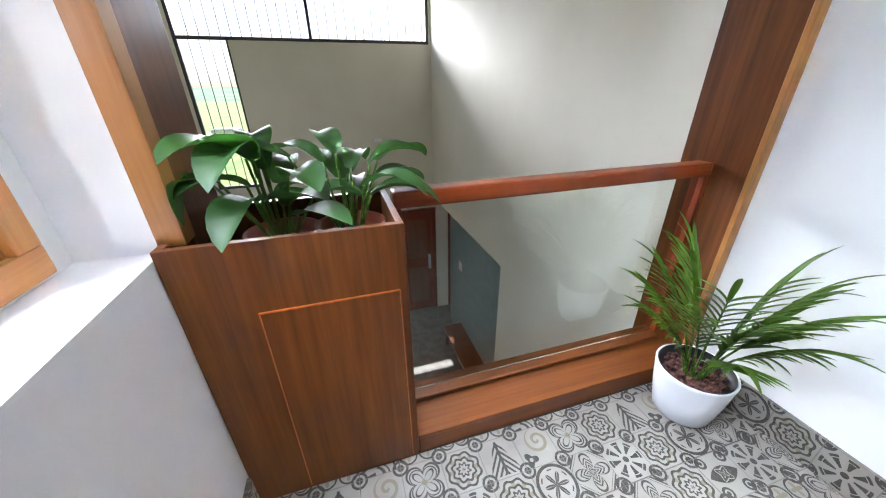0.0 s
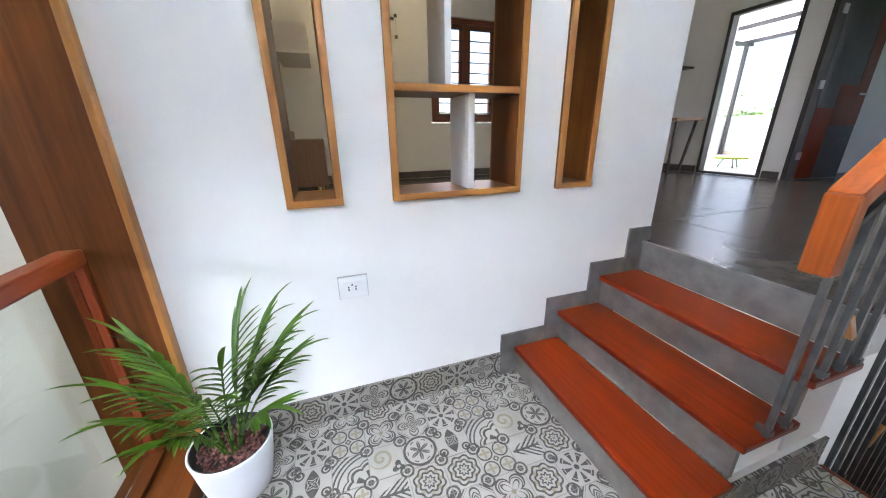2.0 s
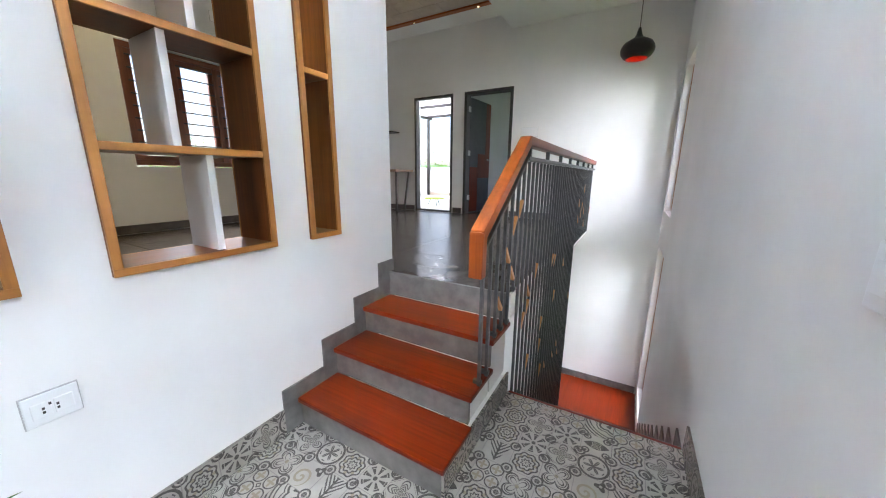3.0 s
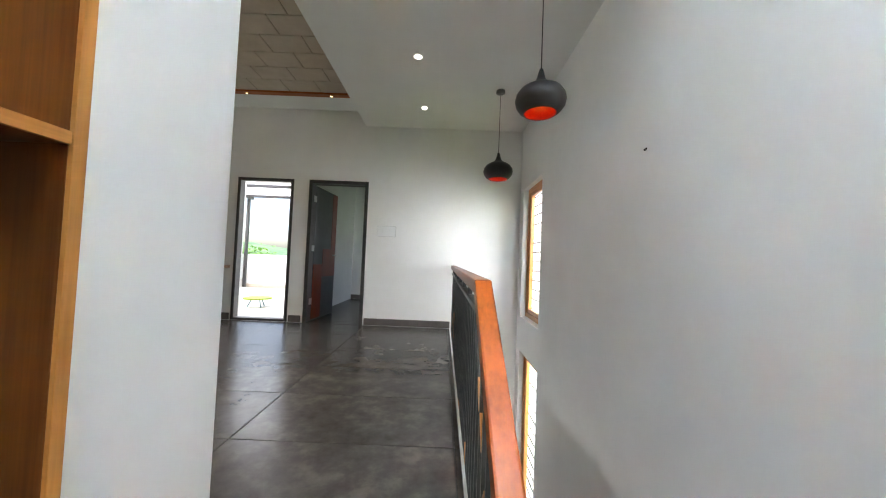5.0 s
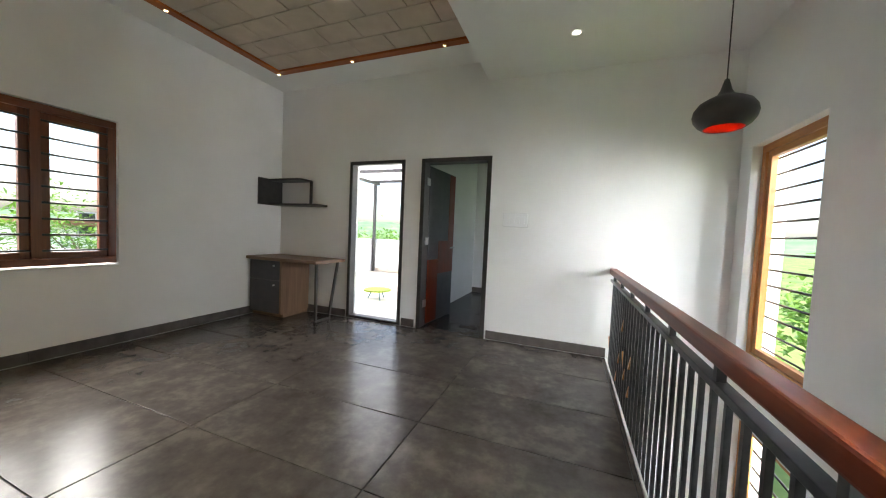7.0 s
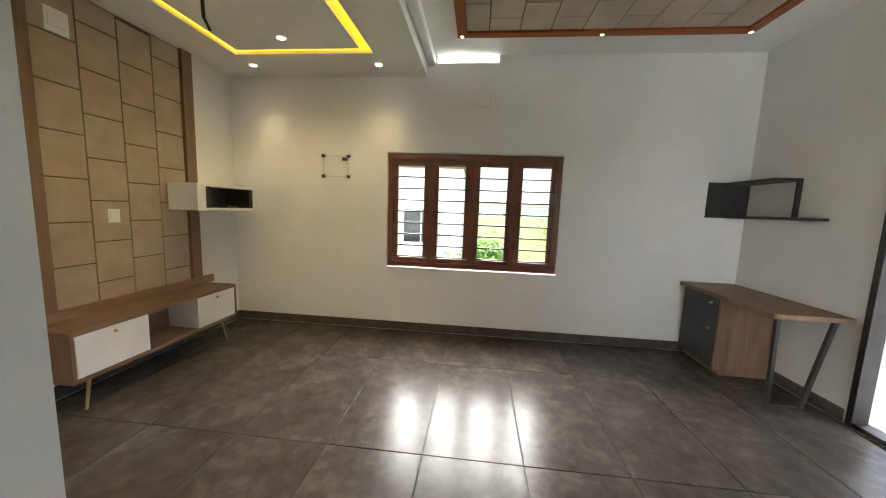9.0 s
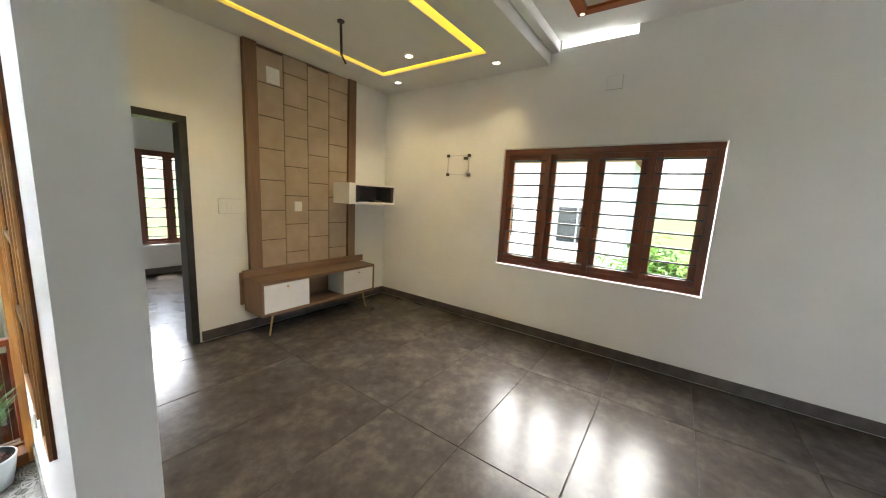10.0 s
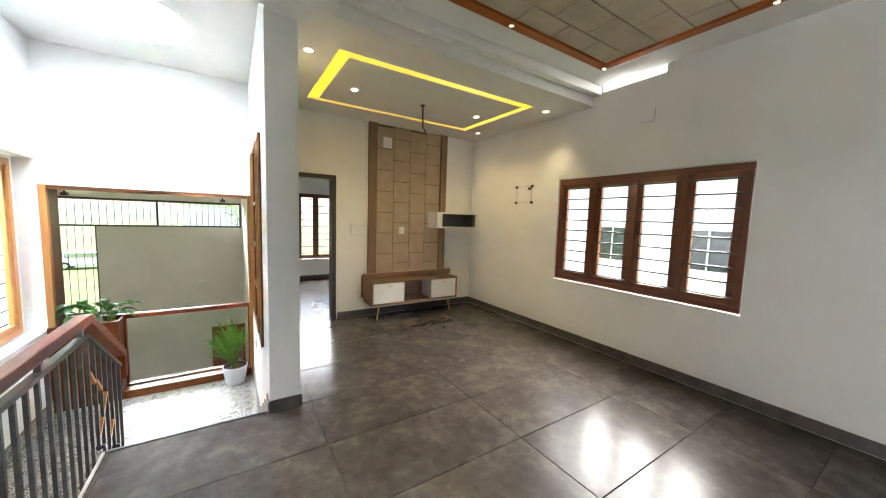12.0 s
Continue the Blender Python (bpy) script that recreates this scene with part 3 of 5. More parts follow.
SKIRT_Y = [0.04, -0.24, -0.515, -0.765, Y_END]
for k in range(4):
    skirt("baseboard_stair", -0.013, -0.001, SKIRT_Y[k + 1], SKIRT_Y[k], max(0, H / 4 * k - 0.09), H / 4 * (k + 1) + 0.087)
struct("baseboard_tile", bx(-0.013, -0.001, 0.041, 1.467, 0, 0.148), PRINT_Y, "patterned tile skirting on the landing", "baseboard")
struct("baseboard_tile", bx(X_LEFT + 0.001, X_LEFT + 0.013, -0.93, 1.44, 0, 0.148), PRINT_Y, "patterned tile skirting on the landing", "baseboard")
struct("baseboard_tile", bx(-0.943, -0.931, -0.93, -0.07, 0, 0.143), PRINT_Y, "patterned tile skirting beside the short stair", "baseboard")

# short stair up to the hall
stair = thing("staircase", (-0.47, -0.4, 0), "short stair with red timber treads and grey cement risers", "staircase", kind="structure")
for k in range(4):
    y0, z0 = STEP_Y[k], H / 4 * k
    part("riser", bx(-0.93, -0.014, y0 - 0.02, y0, z0, z0 + H / 4 - (0.032 if k < 3 else 0.014)), CEMENT, stair, "grey cement riser")
    if k < 3:
        part("step_body", bx(-0.80, -0.02, y0 - 0.28, y0 - 0.021, z0 - 0.0, z0 + H / 4 - 0.033), CEMENT, stair)
        part("tread", bx(-0.955, -0.014, y0 - 0.270, y0 + 0.025, z0 + H / 4 - 0.03, z0 + H / 4, bevel=0.008), RED[0], stair, "varnished red timber tread")
part("side_wall", bx(-0.925, -0.80, -0.605, -0.36, 0.177, 0.32), WHITE, stair)
part("side_wall", bx(-0.925, -0.80, -0.876, -0.632, 0.177, 0.495), WHITE, stair)
part("nosing", bx(-0.93, -0.002, -0.895, -0.872, H - 0.014, H + 0.001, bevel=0.003), CEMENT, stair)

# stair down along the outer wall
down = thing("staircase", (-1.4, -2.2, -2), "long stair down with dark red timber treads", "staircase", kind="structure")
for k in range(11):
    y0, z0 = -0.93 - 0.25 * k, -0.18 * (k + 1)
    part("riser", bx(X_LEFT + 0.002, -0.93, y0 + 0.0, y0 + 0.02, z0 + 0.001, z0 + 0.15), CEMENT, down)
    if k < 10:
        part("tread", bx(X_LEFT + 0.014, -0.93, y0 - 0.25 - 0.0, y0 + 0.02, z0 - 0.03, z0, bevel=0.006), RED[0], down)
        part("stringer", bx(X_LEFT + 0.002, -0.93, y0 - 0.249, y0 + 0.02, z0 - 0.25, z0 - 0.031), WHITE, down)
        part("skirting", bx(X_LEFT + 0.001, X_LEFT + 0.012, y0 - 0.25, y0, z0, z0 + 0.13), CEMENT, down)
part("tread", bx(X_LEFT + 0.002, -0.75, Y_FAR + 0.014, -3.43, -2.01, -1.98), RED[1], down, "red timber half landing")
part("nosing", bx(X_LEFT + 0.014, -0.945, -0.955, -0.90, -0.04, -0.002, bevel=0.008), RED[0], down)
part("skirting", bx(X_LEFT + 0.014, -0.6, Y_FAR + 0.001, Y_FAR + 0.013, -1.98, -1.87), CEMENT, down)


# ---- windows and doors ----
def timber_window(name, axis, c, u0, u1, v0, v1, lights, bars, mats, label, depth=0.07, fw=0.05, sash=0.04, sill=None, bar_out=0.0):
    """A timber window in a wall with normal along axis, seen face at c; depth goes to the +c side when positive."""
    w = thing(name, (c, (u0 + u1) / 2, v0) if axis == 0 else ((u0 + u1) / 2, c, v0), label, "window", kind="structure")
    mu, mv = mats[1 - axis], mats[2]

    def b(cc0, cc1, a0, a1, b0, b1, bev=0.004):
        return bx(cc0, cc1, a0, a1, b0, b1, bevel=bev) if axis == 0 else bx(a0, a1, cc0, cc1, b0, b1, bevel=bev)

    d = depth
    part("frame_head", b(c, c + d, u0, u1, v1 - fw, v1), mu, w)
    part("frame_sill", b(c, c + d, u0, u1, v0, v0 + fw), mu, w)
    part("frame_jamb", b(c, c + d, u0, u0 + fw, v0 + fw, v1 - fw), mv, w)
    part("frame_jamb", b(c, c + d, u1 - fw, u1, v0 + fw, v1 - fw), mv, w)
    step = (u1 - u0 - fw) / lights
    for i in range(lights):
        a, e = u0 + fw + step * i, u0 + step * (i + 1)
        if i:
            part("mullion", b(c, c + d, a - fw, a, v0 + fw, v1 - fw), mv, w)
        s0, s1 = c + d * 0.25, c + d * 0.8
        sa = part("sash", b(s0, s1, a, a + sash, v0 + fw, v1 - fw), mv, w)
        part("sash", b(s0, s1, e - sash, e, v0 + fw, v1 - fw), mv, w)
        part("sash", b(s0, s1, a + sash, e - sash, v0 + fw, v0 + fw + sash), mu, w)
        part("sash", b(s0, s1, a + sash, e - sash, v1 - fw - sash, v1 - fw), mu, w)
        for k in range(bars):
            z = v0 + fw + (v1 - v0 - 2 * fw) * (k + 0.5) / bars
            cc = c + d * 0.12 + bar_out
            p0, p1 = ((cc, a, z), (cc, e, z)) if axis == 0 else ((a, cc, z), (e, cc, z))
            part("grille_bar", bar(bmesh.new(), p0, p1, 0.009, 6), BLACK, w, "", True)
    return w


hw = timber_window("window_1", 0, X_WIN + 0.012, -2.69, -0.71, 1.485, 2.81, 4, 9, WIN, "four-light dark timber window with black horizontal bars", 0.08, 0.062, 0.055)
part("reveal_trim", bx(X_WIN - 0.004, X_WIN + 0.03, -2.70, -0.70, 1.462, 1.47, bevel=0.002), WHITE, hw)
timber_window("window_2", 0, -2.06, STAIR_WIN[0], STAIR_WIN[1], STAIR_WIN[2] + 0.01, STAIR_WIN[3], 1, 13, ORANGE, "tall orange timber window with black horizontal bars", 0.08, 0.06, 0.05)
timber_window("window_3", 0, -2.06, LOW_WIN[0], LOW_WIN[1], LOW_WIN[2] + 0.01, LOW_WIN[3], 1, 15, ORANGE, "tall orange timber window with black bars beside the stair", 0.08, 0.06, 0.05)
timber_window("window_4", 0, -2.135, *LAND_WIN, 2, 12, ORANGE, "orange timber landing window with black bars", 0.07, 0.06, 0.05)
timber_window("window_5", 1, 4.63, 0.68, 2.26, 1.2, 2.73, 4, 9, WIN, "dark timber bedroom window with black bars")
struct("window_sill_bedroom", bx(0.64, 2.30, 4.56, 4.63, 1.15, 1.198, bevel=0.004), WHITE, "white bedroom window sill", "sill")

vw = thing("window_6", (-1.6, Y_VOID + 0.06, 0.0), "L-shaped dark metal window with thin upright bars", "window", kind="structure")
yv0, yv1 = Y_VOID + 0.005, Y_VOID + 0.045
for a in ((-3.22, -0.03, 2.415, 2.46), (-3.22, -0.03, 1.86, 1.90), (-3.22, -2.63, 0.0, 0.04)):
    part("rail", bx(a[0], a[1], yv0, yv1, a[2], a[3], bevel=0.003), BLACK, vw)
for a in ((-3.22, -3.18, 0.04, 2.415), (-0.07, -0.03, 1.90, 2.415), (-1.66, -1.62, 1.90, 2.415), (-2.655, -2.632, 0.04, 1.86)):
    part("stile", bx(a[0], a[1], yv0 + 0.002, yv1 - 0.002, a[2], a[3], bevel=0.003), BLACK, vw)
for i in range(26):
    xx = -3.06 + 0.118 * i
    if xx < -0.1:
        part("grille_bar", bar(bmesh.new(), (xx, yv1 + 0.02, 1.88), (xx, yv1 + 0.02, 2.43), 0.006, 6), BLACK, vw, "", True)
for i in range(4):
    xx = -3.08 + 0.118 * i
    part("grille_bar", bar(bmesh.new(), (xx, yv1 + 0.02, 0.0), (xx, yv1 + 0.02, 1.88), 0.006, 6), BLACK, vw, "", True)


def door_frame(name, axis, c0, c1, u0, u1, z0, z1, label, fw=0.05):
    f = thing(name, ((u0 + u1) / 2, c0, z0), label, "door frame", kind="structure")
    part("jamb", bx(u0, u0 + fw, c0, c1, z0, z1, bevel=0.003), BLACK, f)
    part("jamb", bx(u1 - fw, u1, c0, c1, z0, z1, bevel=0.003), BLACK, f)
    part("head", bx(u0 + fw, u1 - fw, c0, c1, z1 - fw, z1, bevel=0.003), BLACK, f)
    return f


df1 = door_frame("door_frame_1", 1, Y_FAR - 0.10, Y_FAR + 0.012, 1.46, 2.29, H, 2.81, "black metal frame of the balcony doorway", 0.045)
part("threshold", bx(1.505, 2.245, Y_FAR - 0.10, Y_FAR + 0.01, H, H + 0.035, bevel=0.003), BLACK, df1)
door_frame("door_frame_2", 1, Y_FAR - 0.15, Y_FAR + 0.012, 0.35, 1.23, H, 2.81, "black frame of an inner doorway")
door_frame("door_frame_3", 1, Y_TV - 0.012, Y_TV + 0.15, 0.24, 1.06, H, 2.815, "black frame of the bedroom doorway", 0.06)

# inner door, standing open into the room behind
dl = thing("door_1", (1.17, Y_FAR - 0.14, H), "open two-tone door, dark grey with orange-brown timber", "door", kind="structure")


def swung(bm, ang=-77):
    # local: x from the hinge along the leaf, y its thickness
    bmesh.ops.transform(bm, matrix=Matrix.Translation((1.175, Y_FAR - 0.15, 0)) @ Matrix.Rotation(radians(180 - ang), 4, "Z"), verts=bm.verts)
    return bm


LEAF = 85
for name_, a, m_ in (("leaf", (0, 0.78, 0, 0.036, H + 0.01, 2.75), GREYD),
                     ("inlay", (0.004, 0.30, 0.036, 0.041, H + 0.02, 1.55), RED[2]),
                     ("inlay", (0.30, 0.776, 0.036, 0.041, 1.35, 1.80), RED[2]),
                     ("inlay", (0.60, 0.776, 0.036, 0.041, 1.80, 2.74), RED[2]),
                     ("inlay", (0.004, 0.30, -0.005, 0.0, H + 0.02, 1.55), RED[2]),
                     ("inlay", (0.30, 0.776, -0.005, 0.0, 1.35, 1.80), RED[2]),
                     ("inlay", (0.60, 0.776, -0.005, 0.0, 1.80, 2.74), RED[2])):
    part(name_, swung(bx(*a, bevel=0.002), -LEAF), m_, dl)
hd = bmesh.new()
bar(hd, (0.70, 0.036, 1.70), (0.70, 0.085, 1.70), 0.009)
bar(hd, (0.70, 0.085, 1.70), (0.58, 0.085, 1.70), 0.009)
box(hd, 0.68, 0.72, 0.036, 0.044, 1.60, 1.78)
bar(hd, (0.70, 0.0, 1.70), (0.70, -0.05, 1.70), 0.009)
bar(hd, (0.70, -0.05, 1.70), (0.58, -0.05, 1.70), 0.009)
part("handle", swung(hd, -LEAF), STEEL, dl, "steel lever handle")
for z in (0.95, 1.75, 2.5):
    part("hinge", bx(1.168, 1.182, Y_FAR - 0.148, Y_FAR - 0.07, z, z + 0.09), STEEL, dl)

# room behind the inner door
struct("wall_back_room_side", bx(1.36, 1.42, -7.6, Y_FAR - 0.2, H - 0.1, 3.6), WHITE, "white wall of the back room", "wall")
struct("wall_back_room_end", bx(-1.4, 1.42, -7.7, -7.6, H - 0.1, 3.6), WHITE, "white wall of the back room", "wall")
# the hole in this wall is unseen, added to let daylight into the room
struct("wall_back_room_far", slab(0, -1.4, -1.3, -7.6, Y_FAR - 0.2, H - 0.1, 3.6, [(-6.7, -5.8, 1.6, 2.7)]), WHITE, "white wall of the back room", "wall")
struct("ceiling_back_room", bx(-1.4, 1.42, -7.7, Y_FAR - 0.2, 3.6, 3.7), CEIL, "white ceiling of the back room", "ceiling")
struct("floor_doorway", bx(0.35, 1.23, Y_FAR - 0.2, Y_FAR - 0.001, H - 0.019, H - 0.003), STONE, "grey tiled floor in the doorway", "floor")
struct("floor_back_room", bx(-1.4, 1.42, -7.7, Y_FAR - 0.201, H - 0.1, H - 0.002), STONE, "grey tiled floor of the back room", "floor")
skirt("baseboard", -1.3, 1.36, -7.6, -7.588, H, H + 0.1)

# wood lining of the opening to the void
lin = thing("opening_lining", (-0.93, 1.6, 0), "walnut laminate lining around the void opening", "trim", kind="structure")
part("jamb", bx(X_LEFT + 0.001, X_LEFT + 0.05, 1.55, 1.80, 0.0, 2.47, bevel=0.002), LAM[2], lin)
part("jamb", bx(-0.035, -0.001, 1.49, 1.77, 0.0, 2.47, bevel=0.002), LAM[2], lin)
part("head", bx(X_LEFT + 0.05, -0.035, 1.50, 1.80, 2.43, 2.468, bevel=0.002), LAM[0], lin)
part("casing", bx(X_LEFT + 0.001, X_LEFT + 0.058, 1.49, 1.549, 0.94, 2.47, bevel=0.003), EDGE[2], lin, "honey wood casing")
part("casing", bx(-0.045, -0.001, 1.468, 1.489, 0.0, 2.47, bevel=0.003), EDGE[2], lin, "honey wood casing")

# niche frames
def niche(y0, y1, z0, z1, shelves, posts, label):
    f = thing("niche_frame", (0.11, (y0 + y1) / 2, z0), label, "niche frame", "niche frames", "structure")
    t = 0.028
    for a, m_ in (((y0, y0 + t, z0 + t, z1 - t), 2), ((y1 - t, y1, z0 + t, z1 - t), 2), ((y0, y1, z0, z0 + t), 1), ((y0, y1, z1 - t, z1), 1)):
        part("lining", bx(-0.012, 0.232, *a, bevel=0.002), LAM[m_], f)
        part("edge", bx(-0.024, -0.0125, *a, bevel=0.002), EDGE[m_], f, "honey wood front edge")
        part("edge", bx(0.2325, 0.244, *a, bevel=0.002), EDGE[m_], f, "honey wood front edge")
    for z in shelves:
        part("shelf", bx(-0.008, 0.228, y0 + t, y1 - t, z - 0.013, z + 0.013, bevel=0.002), LAM[1], f)
        part("edge", bx(-0.02, -0.0085, y0 + t, y1 - t, z - 0.014, z + 0.014, bevel=0.002), EDGE[1], f)
    for y, a, b in posts:
        part("divider", bx(0.0, 0.225, y - 0.014, y + 0.014, a, b, bevel=0.002), GLOSS, f, "white divider")
    return f


niche(*NICHES[0], (), (), "tall narrow wood-framed opening in the white wall")
niche(*NICHES[1], (1.487, 1.912, 2.34), ((0.23, 1.079, 1.473), (0.335, 1.501, 1.898), (0.23, 1.926, 2.326), (0.335, 2.354, 2.89)), "wide wood-framed opening with shelves and white dividers")
niche(*NICHES[2], (1.912,), (), "tall narrow wood-framed opening with one shelf")

# glass balustrade with curb and handrail
curb = thing("curb", (-0.65, 1.55, 0), "walnut laminate curb under the glass balustrade", "curb", kind="structure")
part("board", bx(-1.348, -0.036, 1.450, 1.60, 0.0, 0.095, bevel=0.004), LAM[0], curb)
part("bead", bx(-1.348, -0.036, 1.602, 1.70, 0.0, 0.112, bevel=0.004), LAM[0], curb)
bal = thing("glass_balustrade", (-0.65, 1.64, 0.13), "clear greenish glass balustrade with a red timber handrail", "balustrade")
gp = part("glass_pane", bx(-1.325, -0.06, 1.650, 1.660, 0.113, 0.935), GLASS, bal, "clear glass with a green tint")
gp.visible_shadow = False
part("handrail", bx(-1.349, -0.036, 1.62, 1.69, 0.925, 0.98, bevel=0.01), RAIL[0], bal)
part("upright", bx(-0.06, -0.036, 1.625, 1.685, 0.113, 0.925, bevel=0.004), RAIL[2], bal)
part("upright", bx(-1.348, -1.324, 1.625, 1.685, 0.113, 0.925, bevel=0.004), RAIL[2], bal)

# planter cabinet
pl = thing("planter_cabinet", (-1.57, 1.6, 0), "tall walnut laminate planter box with a cupboard door", "planter")
x0, x1, y0, y1, zt = X_LEFT + 0.004, -1.35, 1.445, 1.79, 0.948
part("front", bx(x0, x1, y0, y0 + 0.02, 0.0, zt, bevel=0.002), LAM[2], pl)
part("back", bx(x0, x1, y1 - 0.02, y1, 0.0, zt, bevel=0.002), LAM[2], pl)
part("side", bx(x0, x0 + 0.02, y0 + 0.02, y1 - 0.02, 0.0, zt, bevel=0.002), LAM[2], pl)
part("side", bx(x1 - 0.02, x1, y0 + 0.02, y1 - 0.02, 0.0, zt, bevel=0.002), LAM[2], pl)
part("floor", bx(x0 + 0.02, x1 - 0.02, y0 + 0.02, y1 - 0.02, 0.70, 0.72), GREYD, pl)
part("door", bx(-1.735, -1.376, y0 - 0.006, y0 - 0.001, 0.02, 0.748, bevel=0.002), LAM[2], pl)
for a in ((-1.738, -1.374, 0.749, 0.752), (-1.738, -1.735, 0.02, 0.749), (-1.375, -1.372, 0.02, 0.749)):
    part("edge_strip", bx(a[0], a[1], y0 - 0.007, y0 - 0.0005, a[2], a[3]), TRIMW[2], pl)

# hall handrail and screen of bars
rl = thing("stair_railing", (-0.94, -2.5, 0), "dark iron bar railing with timber accents and a timber handrail", "railing")
XR = -0.955
part("handrail", beam(bmesh.new(), (XR, -0.965, 1.595), (XR, Y_FAR + 0.002, 1.595), 0.065, 0.055, bevel=0.008), RAIL[1], rl)
part("handrail", beam(bmesh.new(), (XR, -0.33, 1.145), (XR, -0.985, 1.60), 0.065, 0.055, bevel=0.008), SLOPE[1], rl, "orange-brown sloping timber handrail")
part("handrail_end", beam(bmesh.new(), (XR, -0.335, 1.165), (XR, -0.335, 0.955), 0.065, 0.055, up=(0, 1, 0), bevel=0.008), SLOPE[2], rl)
part("sub_rail", bx(XR - 0.02, XR + 0.02, Y_FAR + 0.002, -1.0, 1.488, 1.512, bevel=0.003), METAL, rl)
part("sub_rail", beam(bmesh.new(), (XR, -0.38, 1.07), (XR, -1.0, 1.50), 0.035, 0.02, bevel=0.003), METAL, rl)
for i in range(8):
    y = -1.06 - 0.48 * i
    part("post", bx(XR - 0.012, XR + 0.012, y - 0.012, y + 0.012, 1.51, 1.57), METAL, rl)
rngb = random.Random(4)
y, i = -0.40, 0
while y > Y_FAR + 0.05:
    top = 1.49 if y < -1.0 else 1.07 + (1.50 - 1.07) * (-0.38 - y) / 0.62
    if y > -0.92:
        bot = H / 4 * (sum(y < q + 0.02 for q in STEP_Y)) + 0.02 - 0.0
    elif y > -3.3:
        bot = -0.18 * (math.floor((-0.93 - y) / 0.25) + 1) + 0.004
    else:
        bot = H + 0.005 - 0.12
    part("bar", bx(XR - 0.008, XR + 0.008, y - 0.008, y + 0.008, bot, top - 0.006), METAL, rl)
    if rngb.random() < 0.45 and y < -0.5:
        for _ in range(rngb.choice((1, 1, 2))):
            z = rngb.uniform(max(bot + 0.2, -0.6), top - 0.2)
            part("accent", beam(bmesh.new(), (XR, y - 0.012, z), (XR, y - 0.083, z + rngb.choice((-1, 1)) * 0.09), 0.02, 0.018, up=(1, 0, 0)), ORANGE[2], rl, "orange timber accent")
    if y > -3.3:
        part("bracket", bx(XR - 0.014, XR + 0.03, y - 0.01, y + 0.01, bot + 0.01, bot + 0.03), METAL, rl)
    y -= 0.097
    i += 1

# ---- hall fittings ----
def plate(name, axis, c, sgn, u0, u1, z0, z1, label, gang=3):
    t = thing(name, (c, (u0 + u1) / 2, z0) if axis == 0 else ((u0 + u1) / 2, c, z0), label, "switch plate")

    def b(d0, d1, a0, a1, b0, b1, bev=0.002):
        return bx(c + sgn * d0, c + sgn * d1, a0, a1, b0, b1, bevel=bev) if axis == 0 else bx(a0, a1, c + sgn * d0, c + sgn * d1, b0, b1, bevel=bev)

    # slightly larger grey base, its colour standing in for the plate's shadow gap
    part("rim", b(0.0, 0.005, u0 - 0.003, u1 + 0.003, z0 - 0.003, z1 + 0.003, 0.001), SHADE_FRAME_GREY, t)
    part("plate", b(0.0052, 0.012, u0, u1, z0, z1, 0.004), PLASTIC, t)
    w = (u1 - u0) * 0.8 / gang
    for k in range(gang):
        a = u0 + (u1 - u0) * 0.1 + w * k
        part("rocker", b(0.012, 0.018, a + 0.003, a + w - 0.003, z0 + (z1 - z0) * 0.25, z1 - (z1 - z0) * 0.25), PLASTIC, t)
    return t


soc = plate("wall_socket", 0, 0.0, -1, 0.73, 0.85, 0.635, 0.735, "white wall socket with a switch", 2)
for dy, dz in ((0.795, 0.70), (0.81, 0.677), (0.78, 0.677), (0.81, 0.69), (0.78, 0.69)):
    part("pin_hole", bx(-0.0195, -0.0175, dy - 0.003, dy + 0.003, dz - 0.004, dz + 0.004), BLACK, soc)
plate("wall_switch", 0, X_LEFT, 1, 0.11, 0.29, 1.18, 1.30, "white double wall switch by the stair", 2)
plate("wall_switch", 1, Y_FAR, 1, -0.08, 0.19, 2.01, 2.16, "wide white wall switch plate", 4)
plate("wall_switch", 1, Y_TV, -1, 1.28, 1.49, 1.96, 2.10, "wide white wall switch plate beside the bedroom door", 4)
plate("wall_socket", 1, Y_TV - 0.03, -1, 2.05, 2.14, 1.98, 2.09, "white socket on the television panel", 1)
plate("cover_plate", 1, Y_TV - 0.03, -1, 1.76, 1.90, 3.30, 3.46, "white square cover plate high on the television panel", 1)
plate("cover_plate", 0, X_WIN, -1, -1.85, -1.72, 3.33, 3.45, "white square cover plate high on the wall", 1)
plate("wall_socket", 0, 1.36, -1, -6.0, -5.93, 1.05, 1.13, "small white socket low on the wall", 1)

# television panel
tv = thing("tv_backdrop", (2.23, Y_TV - 0.02, 1.34), "tall tan panelled backdrop between walnut uprights", "wall panel")
part("backing", bx(1.66, 2.80, Y_TV - 0.018, Y_TV - 0.001, 1.34, CL - 0.005), GROOVE, tv)
part("upright", bx(1.535, 1.66, Y_TV - 0.06, Y_TV - 0.001, 1.34, CL - 0.003, bevel=0.003), OAK[2], tv, "walnut laminate upright")
part("upright", bx(2.80, 2.915, Y_TV - 0.06, Y_TV - 0.001, 1.34, CL - 0.003, bevel=0.003), OAK[2], tv, "walnut laminate upright")
cw = (2.80 - 1.662) / 4
for i in range(4):
    z = 1.345 - (0.16 if i % 2 else 0.0)
    xs = 1.664 + cw * i
    while z < CL - 0.02:
        a, b_ = max(z, 1.345), min(z + 0.325, CL - 0.006)
        if b_ - a > 0.03:
            part("panel", bx(xs, xs + cw - 0.010, Y_TV - 0.034, Y_TV - 0.019, a, b_ - 0.010, bevel=0.003), TAN, tv)
        z += 0.325

